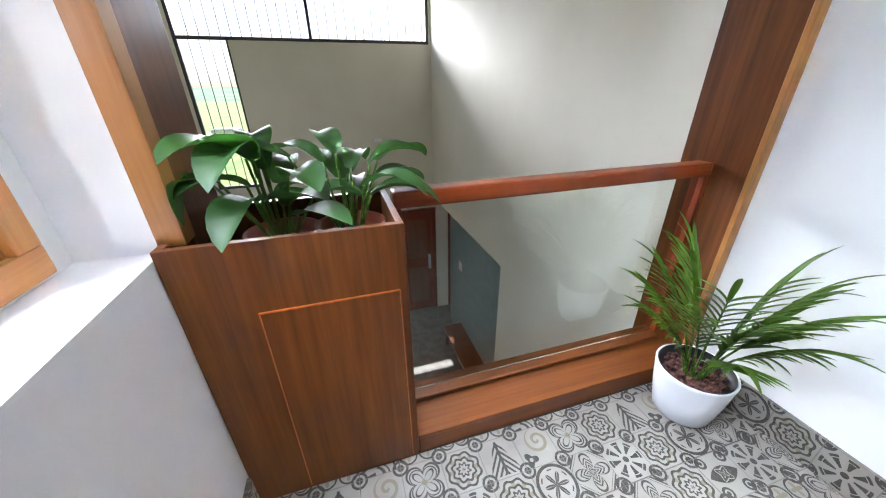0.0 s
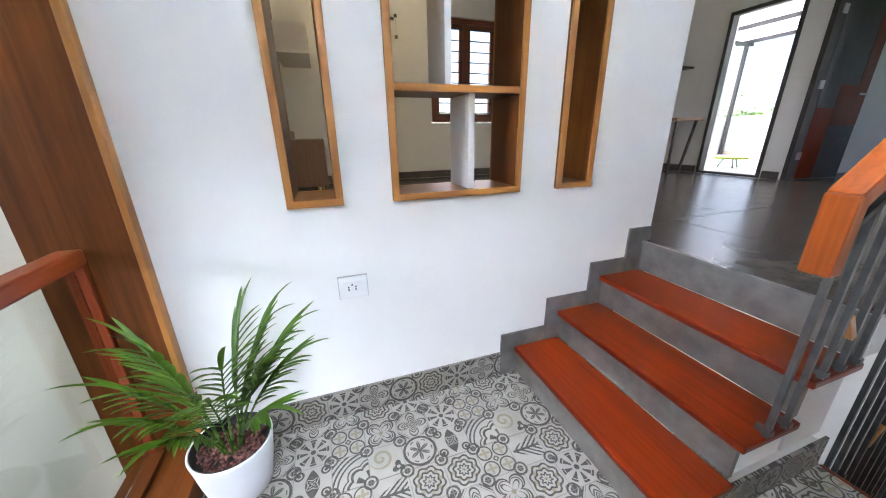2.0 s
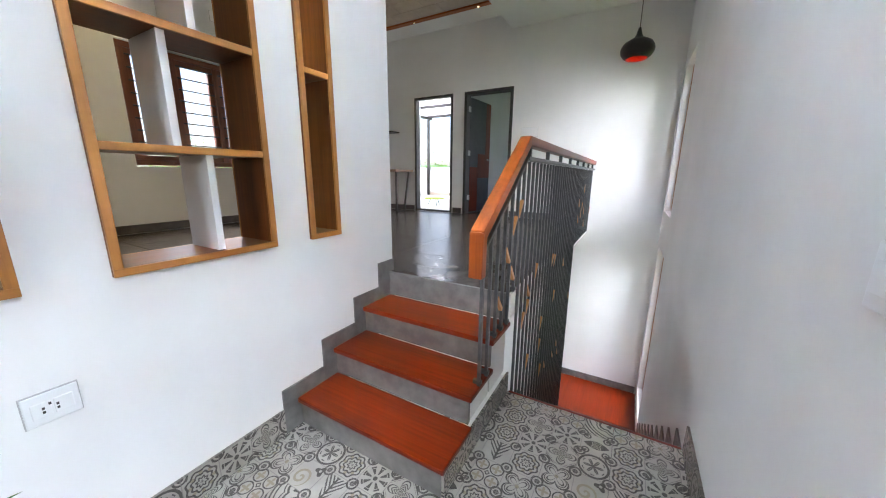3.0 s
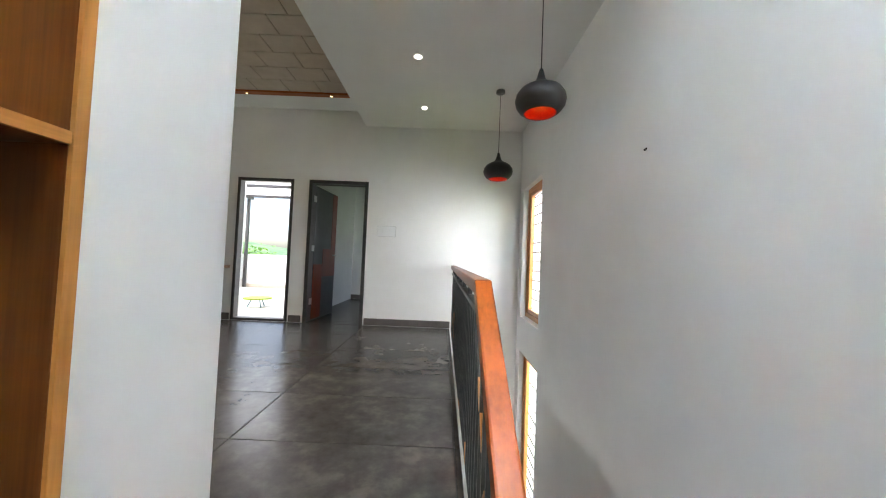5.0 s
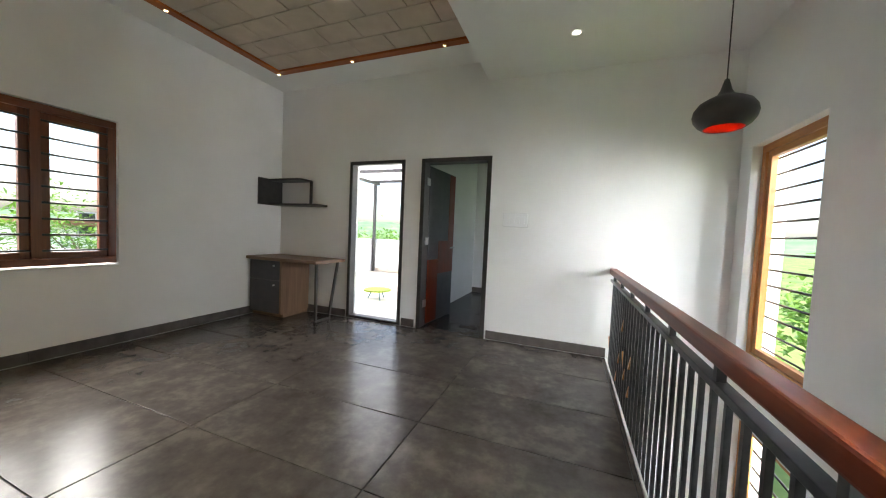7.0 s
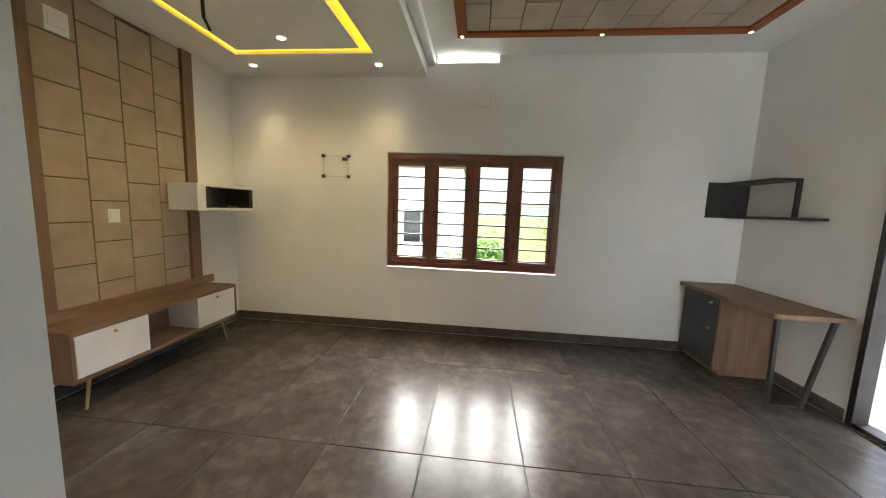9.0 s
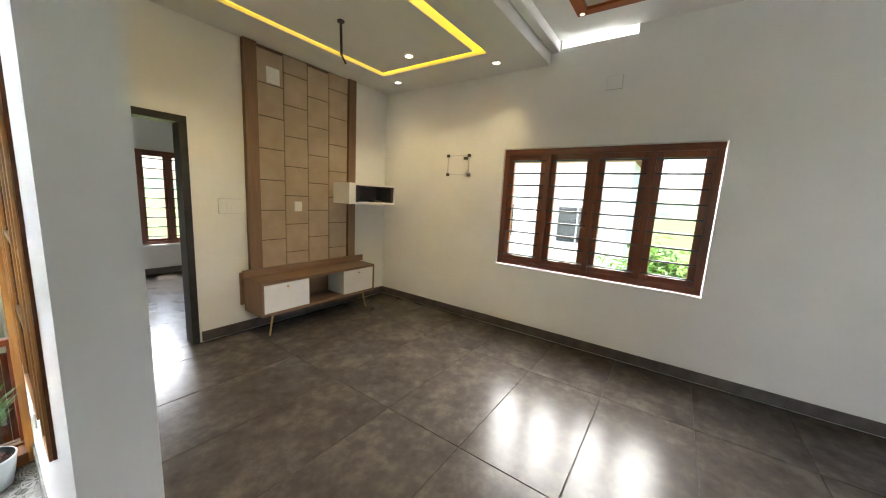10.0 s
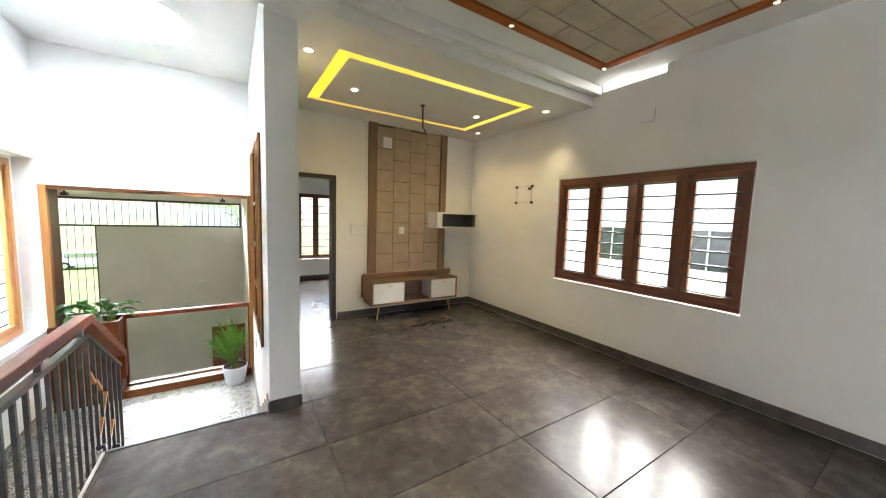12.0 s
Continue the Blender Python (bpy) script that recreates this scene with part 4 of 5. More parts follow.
tvc = thing("tv_cabinet", (2.2, 1.0, 0.93), "low wall-hung oak television cabinet with white drawers", "cabinet")
cx0, cx1, cy0, cy1, cz0, cz1 = 1.47, 2.97, 0.83, Y_TV - 0.001, 0.93, 1.29
part("upstand", bx(1.44, 3.03, Y_TV - 0.095, Y_TV - 0.062, 1.293, 1.37, bevel=0.003), OAK[0], tvc)
part("back_board", bx(1.44, 3.03, Y_TV - 0.028, Y_TV - 0.001, 0.99, 1.338, bevel=0.003), OAK[0], tvc)
part("top", bx(cx0, cx1, cy0, cy1 - 0.03, cz1 - 0.03, cz1, bevel=0.003), OAK[0], tvc)
part("bottom", bx(cx0, cx1, cy0, cy1 - 0.03, cz0, cz0 + 0.03, bevel=0.003), OAK[0], tvc)
for a in (cx0, cx1 - 0.025):
    part("side", bx(a, a + 0.025, cy0, cy1 - 0.03, cz0 + 0.03, cz1 - 0.03, bevel=0.002), OAK[2], tvc)
part("back", bx(cx0 + 0.025, cx1 - 0.025, cy1 - 0.06, cy1 - 0.03, cz0 + 0.03, cz1 - 0.03), OAK[0], tvc)
for a, b_ in ((cx0 + 0.027, 1.995), (2.47, cx1 - 0.027)):
    dr = part("drawer", bx(a, b_, cy0 + 0.002, cy0 + 0.32, cz0 + 0.033, cz1 - 0.033, bevel=0.003), GLOSS, tvc, "white drawer front")
    part("pull", bar(bmesh.new(), ((a + b_) / 2, cy0 - 0.012, cz1 - 0.075), ((a + b_) / 2, cy0 + 0.002, cz1 - 0.075), 0.011, 10), BRASS, dr)
for xx in (1.62, 2.83):
    part("leg", bar(bmesh.new(), (xx, cy0 + 0.08, cz0), (xx - 0.05 if xx < 2 else xx + 0.05, cy0 + 0.06, H), 0.014, 10, 0.009), BRASS, tvc, "slim brass leg")
plate("wall_socket", 1, cy1 - 0.06, -1, 2.06, 2.13, 1.12, 1.19, "white socket inside the cabinet niche", 1)

ws = thing("wall_shelf", (2.95, 1.05, 2.09), "white wall-hung box shelf with a dark glass front", "shelf")
part("top", bx(2.56, 3.36, 0.86, Y_TV - 0.062, 2.325, 2.35, bevel=0.002), GLOSS, ws)
part("bottom", bx(2.56, 3.36, 0.86, Y_TV - 0.062, 2.09, 2.115, bevel=0.002), GLOSS, ws)
part("side", bx(2.56, 2.66, 0.86, Y_TV - 0.062, 2.115, 2.325, bevel=0.002), GLOSS, ws)
part("side", bx(3.335, 3.36, 0.86, Y_TV - 0.062, 2.115, 2.325, bevel=0.002), GLOSS, ws)
part("back", bx(2.66, 3.335, Y_TV - 0.08, Y_TV - 0.063, 2.115, 2.325), GREYD, ws)
part("inner_side", bx(2.661, 2.72, 0.865, Y_TV - 0.08, 2.115, 2.325), BLACK, ws)
part("inner_side", bx(3.28, 3.334, 0.865, Y_TV - 0.08, 2.115, 2.325), BLACK, ws)
part("bracket", bx(2.92, 3.36, Y_TV - 0.061, Y_TV - 0.001, 2.15, 2.3), GLOSS, ws)
rt = thing("router", (3.12, 1.0, 2.115), "small dark box on the shelf", "box")
part("body", bx(3.05, 3.2, 0.95, 1.06, 2.115, 2.14, bevel=0.006), BLACK, rt)

sg = thing("sign_holder", (X_WIN - 0.02, -0.08, 2.52), "thin steel frame with four dark corner mounts", "sign holder")
for yy in (-0.235, 0.075):
    for zz in (2.525, 2.76):
        part("mount", bx(X_WIN - 0.026, X_WIN - 0.001, yy - 0.018, yy + 0.018, zz - 0.018, zz + 0.018, bevel=0.003), BLACK, sg)
part("label", bx(X_WIN - 0.0165, X_WIN - 0.001, -0.215, -0.155, 2.71, 2.745), BLACK, sg)
for a in ((-0.22, 0.06, 2.757, 2.763), (-0.22, 0.06, 2.522, 2.528)):
    part("rod", bx(X_WIN - 0.02, X_WIN - 0.014, *a), STEEL, sg)
for a in ((-0.238, -0.232, 2.54, 2.745), (0.072, 0.078, 2.54, 2.745)):
    part("rod", bx(X_WIN - 0.02, X_WIN - 0.014, *a), STEEL, sg)

# desk in the corner
dk = thing("desk", (3.0, -4.3, H), "oak-topped desk with a dark drawer pedestal and V-shaped metal legs", "desk")
part("top", bx(2.33, X_WIN - 0.014, -4.586, -4.03, 1.455, 1.495, bevel=0.004), OAK[0], dk)
part("side_panel", bx(2.93, 2.96, -4.57, -4.08, H + 0.05, 1.455, bevel=0.002), OAK[2], dk, "oak side panel")
part("pedestal", bx(2.96, X_WIN - 0.02, -4.57, -4.10, H + 0.05, 1.45, bevel=0.002), GREYD, dk)
part("plinth", bx(2.94, X_WIN - 0.03, -4.56, -4.13, H, H + 0.05), OAK[0], dk)
for a, b_ in ((H + 0.06, 1.19), (1.2, 1.445)):
    dw = part("drawer", bx(2.965, X_WIN - 0.03, -4.10, -4.08, a, b_, bevel=0.003), GREYD, dk, "dark grey drawer front")
    part("knob", bar(bmesh.new(), (3.05, -4.08, b_ - 0.06), (3.05, -4.058, b_ - 0.06), 0.011, 10), STEEL, dw)
for yb, yt in ((-4.16, -4.10), (-4.40, -4.50)):
    part("leg", beam(bmesh.new(), (2.43, yb, H), (2.38, yt, 1.455), 0.03, 0.03, up=(1, 0, 0), bevel=0.003), BLACK, dk, "black metal leg")
part("foot", bx(2.41, 2.45, -4.42, -4.14, H, H + 0.02), BLACK, dk)
cs = thing("wall_shelf", (3.1, -4.45, 2.2), "black angular corner wall shelf", "shelf")
part("bottom", bx(2.66, X_WIN - 0.001, -4.599, -4.36, 2.20, 2.225, bevel=0.002), BLACK, cs)
part("top", bx(2.93, X_WIN - 0.001, -4.599, -4.36, 2.545, 2.57, bevel=0.002), BLACK, cs)
part("upright", bx(2.93, 2.95, -4.599, -4.56, 2.225, 2.545), BLACK, cs)
part("side", bx(X_WIN - 0.02, X_WIN - 0.001, -4.599, -4.20, 2.2, 2.57), BLACK, cs)

# ceiling trim and tan panels of the high ceiling
tx0, tx1, ty0, ty1 = 0.435, 3.09, -4.13, -1.50
trim = thing("ceiling_trim", (1.8, -2.8, CH), "orange-brown timber frame around the ceiling panels", "trim", kind="structure")
for a, k in (((tx0, tx1, ty0, ty0 + 0.09), 0), ((tx0, tx1, ty1 - 0.09, ty1), 0), ((tx1 - 0.09, tx1, ty0 + 0.09, ty1 - 0.09), 1), ((tx0, tx0 + 0.05, ty0 + 0.09, ty1 - 0.09), 1)):
    part("board", bx(*a, CH - 0.035, CH - 0.001, bevel=0.004), TRIMW[k], trim)
cp = bmesh.new()
pw, ph = 0.42, 0.28
r_i, yy = 0, ty0 + 0.09
while yy < ty1 - 0.1:
    xx = tx0 + 0.05 - (pw / 2 if r_i % 2 else 0)
    while xx < tx1 - 0.1:
        a, b_ = max(xx, tx0 + 0.05), min(xx + pw, tx1 - 0.09)
        if b_ - a > 0.02:
            box(cp, a + 0.006, b_ - 0.006, yy + 0.006, min(yy + ph, ty1 - 0.09) - 0.006, CH - 0.016, CH - 0.002)
        xx += pw
    yy += ph
    r_i += 1
struct("ceiling_joints", bx(tx0 + 0.05, tx1 - 0.09, ty0 + 0.09, ty1 - 0.09, CH - 0.004, CH - 0.0005), GROOVE, "brown joints between ceiling panels", "ceiling")
struct("ceiling_panels", cp, CTAN, "tan staggered ceiling panels", "ceiling")


def downlight(x, y, z, r, mat_, name, label):
    d = thing(name, (x, y, z), label, "downlight", name + "s")
    bm = lathe(bmesh.new(), [(r * 0.72, -0.002), (r * 0.75, -0.007), (r, -0.006), (r, 0.0)], (x, y, z), 20)
    part("ring", bm, PLASTIC if mat_ is SPOT else BRASS, d, "", True)
    part("lens", bar(bmesh.new(), (x, y, z - 0.004), (x, y, z - 0.001), r * 0.72, 16), mat_, d, "glowing lens")


for p in ((0.37, -0.53), (0.97, 0.11), (2.64, 0.04), (3.20, -0.68), (3.19, 0.70), (-0.48, -2.85), (-0.48, -3.92)):
    downlight(*p, CL, 0.045, SPOT, "downlight", "small round ceiling downlight, lit")
for p in ((3.05, -2.83), (3.05, -4.09), (1.93, -4.09), (0.79, -4.09), (1.75, -1.545), (3.05, -1.545)):
    downlight(*p, CH - 0.035, 0.022, TRIMSPOT, "trim_downlight", "tiny warm downlight in the timber trim, lit")
for x, y, dx, pw_s in ((3.20, -0.68, 0.12, 5), (3.19, 0.70, 0.12, 5), (0.37, -0.53, 0, 9), (0.97, 0.11, 0, 11), (2.64, 0.04, 0, 9)):
    sl = new("spot_lamp", bpy.data.lights.new("spot_lamp", "SPOT"))
    sl.data.energy, sl.data.spot_size, sl.data.spot_blend, sl.data.color, sl.data.shadow_soft_size = pw_s, radians(80 if dx else 140), 0.9, (1, 0.78, 0.40), 0.04
    sl.matrix_world = look((x, y, CL - 0.02), (x + dx, y + 0.001, CL - 1.0))
cv = thing("cove_light", (1.76, 0, CL + 0.1), "yellow light strip in the ceiling cove, lit", "light strip")
for a in ((0.581, 2.949, -0.698, -0.69), (0.581, 2.949, 0.712, 0.719)):
    part("strip", bx(a[0], a[1], a[2], a[3], CL + 0.03, CL + 0.18), COVE, cv)
for a in ((0.581, 0.589, -0.69, 0.712), (2.941, 2.949, -0.69, 0.712)):
    part("strip", bx(*a, CL + 0.03, CL + 0.18), COVE, cv)
hc = thing("cove_light", (-0.9, 1.9, 2.55), "yellow light strip above the void opening, lit", "light strip")
part("strip", bx(-1.45, -0.35, 1.86, 1.9, 2.50, 2.577), COVE, hc)

pw_ = thing("pendant_cable", (1.83, 0.09, CL), "bare dark cable hanging from the ceiling", "cable")
cb = bmesh.new()
bar(cb, (1.83, 0.09, CL), (1.835, 0.085, CL - 0.27), 0.011, 8)
bar(cb, (1.835, 0.085, CL - 0.265), (1.87, 0.07, CL - 0.33), 0.009, 8)
part("cable", cb, BLACK, pw_, "", True)
part("rose", bar(bmesh.new(), (1.83, 0.09, CL - 0.012), (1.83, 0.09, CL - 0.0005), 0.03, 16), BLACK, pw_)


def pendant(x, y, zb):
    p = thing("pendant_lamp", (x, y, zb), "black pierced metal pendant lamp with a glowing copper inside", "pendant lamp", "stair pendants")
    out = [(0.012, 0.30), (0.02, 0.27), (0.029, 0.235), (0.046, 0.205), (0.09, 0.182), (0.134, 0.155), (0.158, 0.120), (0.165, 0.088), (0.157, 0.052), (0.134, 0.02), (0.106, 0.0)]
    part("shade", lathe(bmesh.new(), out, (x, y, zb)), BLACK, p, "black metal shade", True)
    part("lining", lathe(bmesh.new(), [(r - 0.004 if r > 0.02 else r * 0.6, z + 0.001 if i < 10 else 0.002) for i, (r, z) in enumerate(out) if z < 0.22], (x, y, zb)), COPPER, p, "red copper lining", True)
    part("bulb", lathe(bmesh.new(), [(0.001, 0.05), (0.022, 0.06), (0.028, 0.085), (0.018, 0.12), (0.012, 0.14)], (x, y, zb), 16), BULB, p, "glowing bulb", True)
    part("socket", bar(bmesh.new(), (x, y, zb + 0.14), (x, y, zb + 0.21), 0.018, 12), BLACK, p)
    part("cord", bar(bmesh.new(), (x, y, zb + 0.295), (x, y, CL - 0.01), 0.004, 6), BLACK, p, "", True)
    part("canopy", bar(bmesh.new(), (x, y, CL - 0.03), (x, y, CL - 0.0005), 0.05, 24), BLACK, p, "", True)
    pt = new("pendant_glow", bpy.data.lights.new("pendant_glow", "POINT"))
    pt.data.energy, pt.data.color, pt.data.shadow_soft_size = 0.035, (1, 0.35, 0.1), 0.02
    pt.location = (x, y, zb + 0.03)


pendant(-1.38, -3.43, 2.63)
pendant(-1.40, -1.87, 2.68)

# skylight
sk = thing("skylight", (*sky_c, 4.2), "round skylight with a frosted sheet and thin bars", "skylight", kind="structure")
part("sheet", bar(bmesh.new(), (*sky_c, 4.16), (*sky_c, 4.165), sky_r - 0.003, 48), FROST, sk, "frosted sheet")
for k in range(9):
    o = -0.4 + 0.1 * k
    hl = math.sqrt(sky_r ** 2 - o ** 2) - 0.005
    part("bar", bar(bmesh.new(), (sky_c[0] - hl, sky_c[1] + o, 4.10), (sky_c[0] + hl, sky_c[1] + o, 4.10), 0.007, 6), STEEL, sk, "", True)

# track spots at the void window
for x in (-3.0, -0.4):
    ts = thing("track_spot", (x, 5.9, 2.5), "small black ceiling spotlight", "spotlight", "void spotlights")
    part("body", bx(x - 0.05, x + 0.05, 5.85, 5.93, 2.47, 2.53, bevel=0.005), BLACK, ts)
    part("stem", bx(x - 0.015, x + 0.015, 5.88, 5.9, 2.53, 2.58), BLACK, ts)

# below the landing
ed = thing("entrance_door", (-0.25, Y_VOID - 0.02, Z_GROUND), "dark brown panelled timber entrance door, closed", "door")
for a, b_ in ((-0.62, -0.08), (-0.076, 0.46)):
    lf_ = part("leaf", bx(a, b_, Y_VOID - 0.04, Y_VOID - 0.001, Z_GROUND, -0.68, bevel=0.004), RAIL[2], ed)
    for z0_ in (-2.5, -1.55):
        part("panel", bx(a + 0.09, b_ - 0.09, Y_VOID - 0.05, Y_VOID - 0.041, z0_, z0_ + 0.75, bevel=0.004), WIN[2], lf_)
for a in ((-0.70, -0.621), (0.461, 0.54)):
    part("jamb", bx(a[0], a[1], Y_VOID - 0.06, Y_VOID - 0.001, Z_GROUND, -0.60, bevel=0.004), RAIL[2], ed)
part("head", bx(-0.62, 0.46, Y_VOID - 0.06, Y_VOID - 0.001, -0.679, -0.60, bevel=0.004), RAIL[0], ed)
part("lock", bx(-0.16, -0.11, Y_VOID - 0.062, Y_VOID - 0.041, -1.80, -1.5, bevel=0.004), STEEL, ed)
part("handle", bar(bmesh.new(), (-0.135, Y_VOID - 0.09, -1.72), (-0.135, Y_VOID - 0.062, -1.72), 0.01), STEEL, ed, "steel handle")
bn = thing("bench", (-0.1, 4.4, Z_GROUND), "low brown timber bench beside the teal wall", "bench")
part("seat", bx(-0.20, 0.11, 3.9, 4.95, Z_GROUND + 0.30, Z_GROUND + 0.35, bevel=0.005), LAM[1], bn)
for y in (3.92, 4.88):
    part("leg", bx(-0.18, 0.09, y, y + 0.05, Z_GROUND, Z_GROUND + 0.30), LAM[2], bn)
plate("wall_switch", 0, 0.12, -1, 4.95, 5.08, -1.35, -1.2, "white switch plate on the teal wall", 2)
plate("wall_socket", 1, Y_VOID, -1, -0.95, -0.83, 0.55, 0.6, "small cream plate on the end wall", 1)


hk = thing("wall_hook", (X_LEFT, -1.55, 2.35), "tiny dark screw sticking out of the white wall", "screw")
part("screw", bar(bmesh.new(), (X_LEFT + 0.012, -1.55, 2.35), (X_LEFT, -1.55, 2.36), 0.006, 8), BLACK, hk)

# ---- plants ----
def blade(bm, base, direction, length, width, bend, rng, segs=5, tip=0.02, cup=0.25):
    """A leaf: a bent strip of three columns, folded along its rib."""
    d = Vector(direction).normalized()
    side = d.cross(Vector((0, 0, 1)))
    side = side.normalized() if side.length > 1e-3 else Vector((1, 0, 0))
    p, rows_ = Vector(base), []
    for i in range(segs + 1):
        t = i / segs
        w = width * (math.sin(math.pi * min(1, t * 0.94 + 0.06)) ** 0.75) + width * tip * (1 - t)
        up = side.cross(d).normalized()
        rows_.append([bm.verts.new(p - side * w / 2 + up * w * cup), bm.verts.new(p), bm.verts.new(p + side * w / 2 + up * w * cup)])
        p = p + d * length / segs
        d = (d + Vector((0, 0, -1)) * bend / segs).normalized()
    for a, b in zip(rows_, rows_[1:]):
        for k in range(2):
            bm.faces.new((a[k], a[k + 1], b[k + 1], b[k]))


def stem_curve(bm, a, d, length, r, bend, segs=5):
    """A bent stem; gives its end and heading."""
    p, d = Vector(a), Vector(d).normalized()
    for i in range(segs):
        q = p + d * length / segs
        bar(bm, p, q, r, 5, r * 0.9)
        p, d = q, (d + Vector((0, 0, -1)) * bend / segs).normalized()
    return p, d


def lily(x, y, z, seed, n):
    rng = random.Random(seed)
    t = thing("peace_lily", (x, y, z), "peace lily with broad glossy dark green leaves in the planter", "plant", "planter lilies")
    pot_ = part("pot", lathe(bmesh.new(), [(0.001, 0.0), (0.08, 0.0), (0.10, 0.16), (0.105, 0.16), (0.105, 0.18), (0.095, 0.18), (0.09, 0.15), (0.001, 0.15)], (x, y, z), 24), TERRA, t, "brown plastic pot", True)
    for i in range(n):
        stems = bmesh.new()
        a = rng.uniform(0, 2 * math.pi)
        lean = rng.uniform(0.1, 0.62)
        d = Vector((math.cos(a) * lean, math.sin(a) * lean * 0.7, 1))
        b = Vector((x + math.cos(a) * 0.03, y + math.sin(a) * 0.03, z + 0.15))
        e, dd = stem_curve(stems, b, d, rng.uniform(0.08, 0.27), 0.004, 0.3 * lean)
        lf = bmesh.new()
        blade(lf, e, (dd.x + math.cos(a) * 0.5, dd.y + math.sin(a) * 0.5, dd.z * 0.55), rng.uniform(0.14, 0.23), rng.uniform(0.07, 0.105), rng.uniform(0.7, 1.9), rng, 9, 0.1, 0.2)
        for v in lf.verts:
            v.co.x = max(v.co.x, X_LEFT + 0.065)
        sm = part("stem", stems, PALM, t, "", True)
        part("leaf", lf, LILY, sm, "", True)


lily(-1.67, 1.63, 0.722, 3, 15)
lily(-1.48, 1.63, 0.722, 8, 15)

pp = (-0.225, 1.303, 0.0)
pm = thing("potted_palm", pp, "small areca palm in a white pot with red pebbles", "plant")
part("pot", lathe(bmesh.new(), [(0.001, 0.0), (0.086, 0.0), (0.098, 0.011), (0.116, 0.105), (0.129, 0.205), (0.131, 0.216), (0.126, 0.22), (0.123, 0.216)], pp, 48, 1.08), POT, pm, "white glazed pot", True)
part("inner_pot", lathe(bmesh.new(), [(0.122, 0.219), (0.119, 0.18), (0.001, 0.17)], pp, 48, 1.08), BLACK, pm, "black inner pot", True)
peb = bmesh.new()
rng = random.Random(11)
for i in range(300):
    a, r = rng.uniform(0, 6.283), 0.112 * math.sqrt(rng.random())
    s = rng.uniform(0.006, 0.012)
    bmesh.ops.create_icosphere(peb, subdivisions=1, radius=s, matrix=Matrix.Translation((pp[0] + r * math.cos(a), pp[1] + r * math.sin(a), 0.195 + rng.uniform(0, 0.01))) @ Matrix.Diagonal((1, 1, 0.7, 1)))
part("gravel", peb, SOIL, pm, "red-brown pebbles", True)
# each frond: heading, lean, stem length
FRONDS = [(2.5, 0.50, 0.34), (2.9, 0.62, 0.30), (2.1, 0.42, 0.38), (3.4, 0.45, 0.36), (-1.7, 0.46, 0.44), (-1.4, 0.30, 0.46), (-2.1, 0.40, 0.38),
          (-1.6, 0.60, 0.34), (1.7, 0.22, 0.44), (2.7, 0.20, 0.46), (-2.6, 0.30, 0.42), (-0.9, 0.16, 0.42), (4.0, 0.72, 0.28)]
for a, lean, length in FRONDS:
    stems, lv = bmesh.new(), bmesh.new()
    ax, ay = math.cos(a), math.sin(a)
    d = Vector((ax * lean * 0.45, ay * lean * 0.45, 1)).normalized()
    p = Vector((pp[0] + ax * 0.025 + rng.uniform(-0.01, 0.01), pp[1] + ay * 0.025, 0.18))
    segs, length = 16, length + 0.06
    for k in range(segs):
        q = p + d * length / segs
        bar(stems, p, q, 0.0055 * (1 - 0.6 * k / segs), 5)
        if k > 6:
            for sgn in (-1, 1):
                side = d.cross(Vector((0, 0, 1))).normalized() * sgn
                blade(lv, q, side * 0.6 + d * 1.05 + Vector((ax, ay, 0)) * 0.25, rng.uniform(0.17, 0.27) * (1.0 - 0.02 * k), rng.uniform(0.013, 0.020), rng.uniform(0.1, 0.65), rng, 7, 0.3, 0.25)
        p, d = q, (d + Vector((ax, ay, -0.25)) * (0.006 + 0.05 * lean)).normalized()
    blade(lv, p, d, 0.2, 0.016, 0.9, rng, 7, 0.3, 0.2)
    for bm_ in (stems, lv):
        for v in bm_.verts:
            v.co.x = min(v.co.x, -0.014)
            v.co.y = min(v.co.y, 1.615 if v.co.x < -0.065 else 1.43)
    fr = part("frond", stems, PALM, pm, "", True)
    part("blade", lv, PALM, fr, "", True)

# ---- balcony ----
struct("floor_balcony", bx(-0.5, 5.2, -9.6, Y_FAR - 0.2, H - 0.15, H - 0.01), plain("pale_balcony_tile", (0.42, 0.38, 0.33), (0.52, 0.48, 0.42), 0.35, 3, 0.05), "pale tiled balcony floor", "floor")
struct("parapet", bx(1.44, 5.2, -9.6, -9.4, H, H + 0.95), WHITE, "white balcony parapet", "parapet")
struct("parapet_side", bx(5.0, 5.2, -9.4, Y_FAR - 0.2, H, H + 0.95), WHITE, "white balcony parapet", "parapet")
struct("baseboard_balcony", bx(1.44, 5.0, -9.4, -9.385, H, H + 0.09), CTAN, "pale balcony skirting", "baseboard")
cnp = thing("balcony_canopy", (3, -7, 3.3), "light canopy on dark metal posts over the balcony", "canopy", kind="structure")
part("sheet", bx(1.42, 5.3, -9.7, Y_FAR - 0.21, 3.42, 3.425), FROST, cnp, "translucent sheet")
for y in (-9.5, -8.0, -6.4, -4.9):
    part("joist", bx(1.42, 5.3, y - 0.03, y + 0.03, 3.34, 3.419), BLACK, cnp)
part("joist", bx(4.9, 4.96, -9.5, -4.9, 3.26, 3.339), BLACK, cnp)
for p in ((2.28, -9.3), (4.93, -9.3), (4.93, -7.0)):
    part("post", bx(p[0] - 0.035, p[0] + 0.035, p[1] - 0.035, p[1] + 0.035, H + (0.0), 3.34), BLACK, cnp)
st = thing("stool", (2.62, -5.9, H), "small low round yellow-green stool on dark legs", "stool")
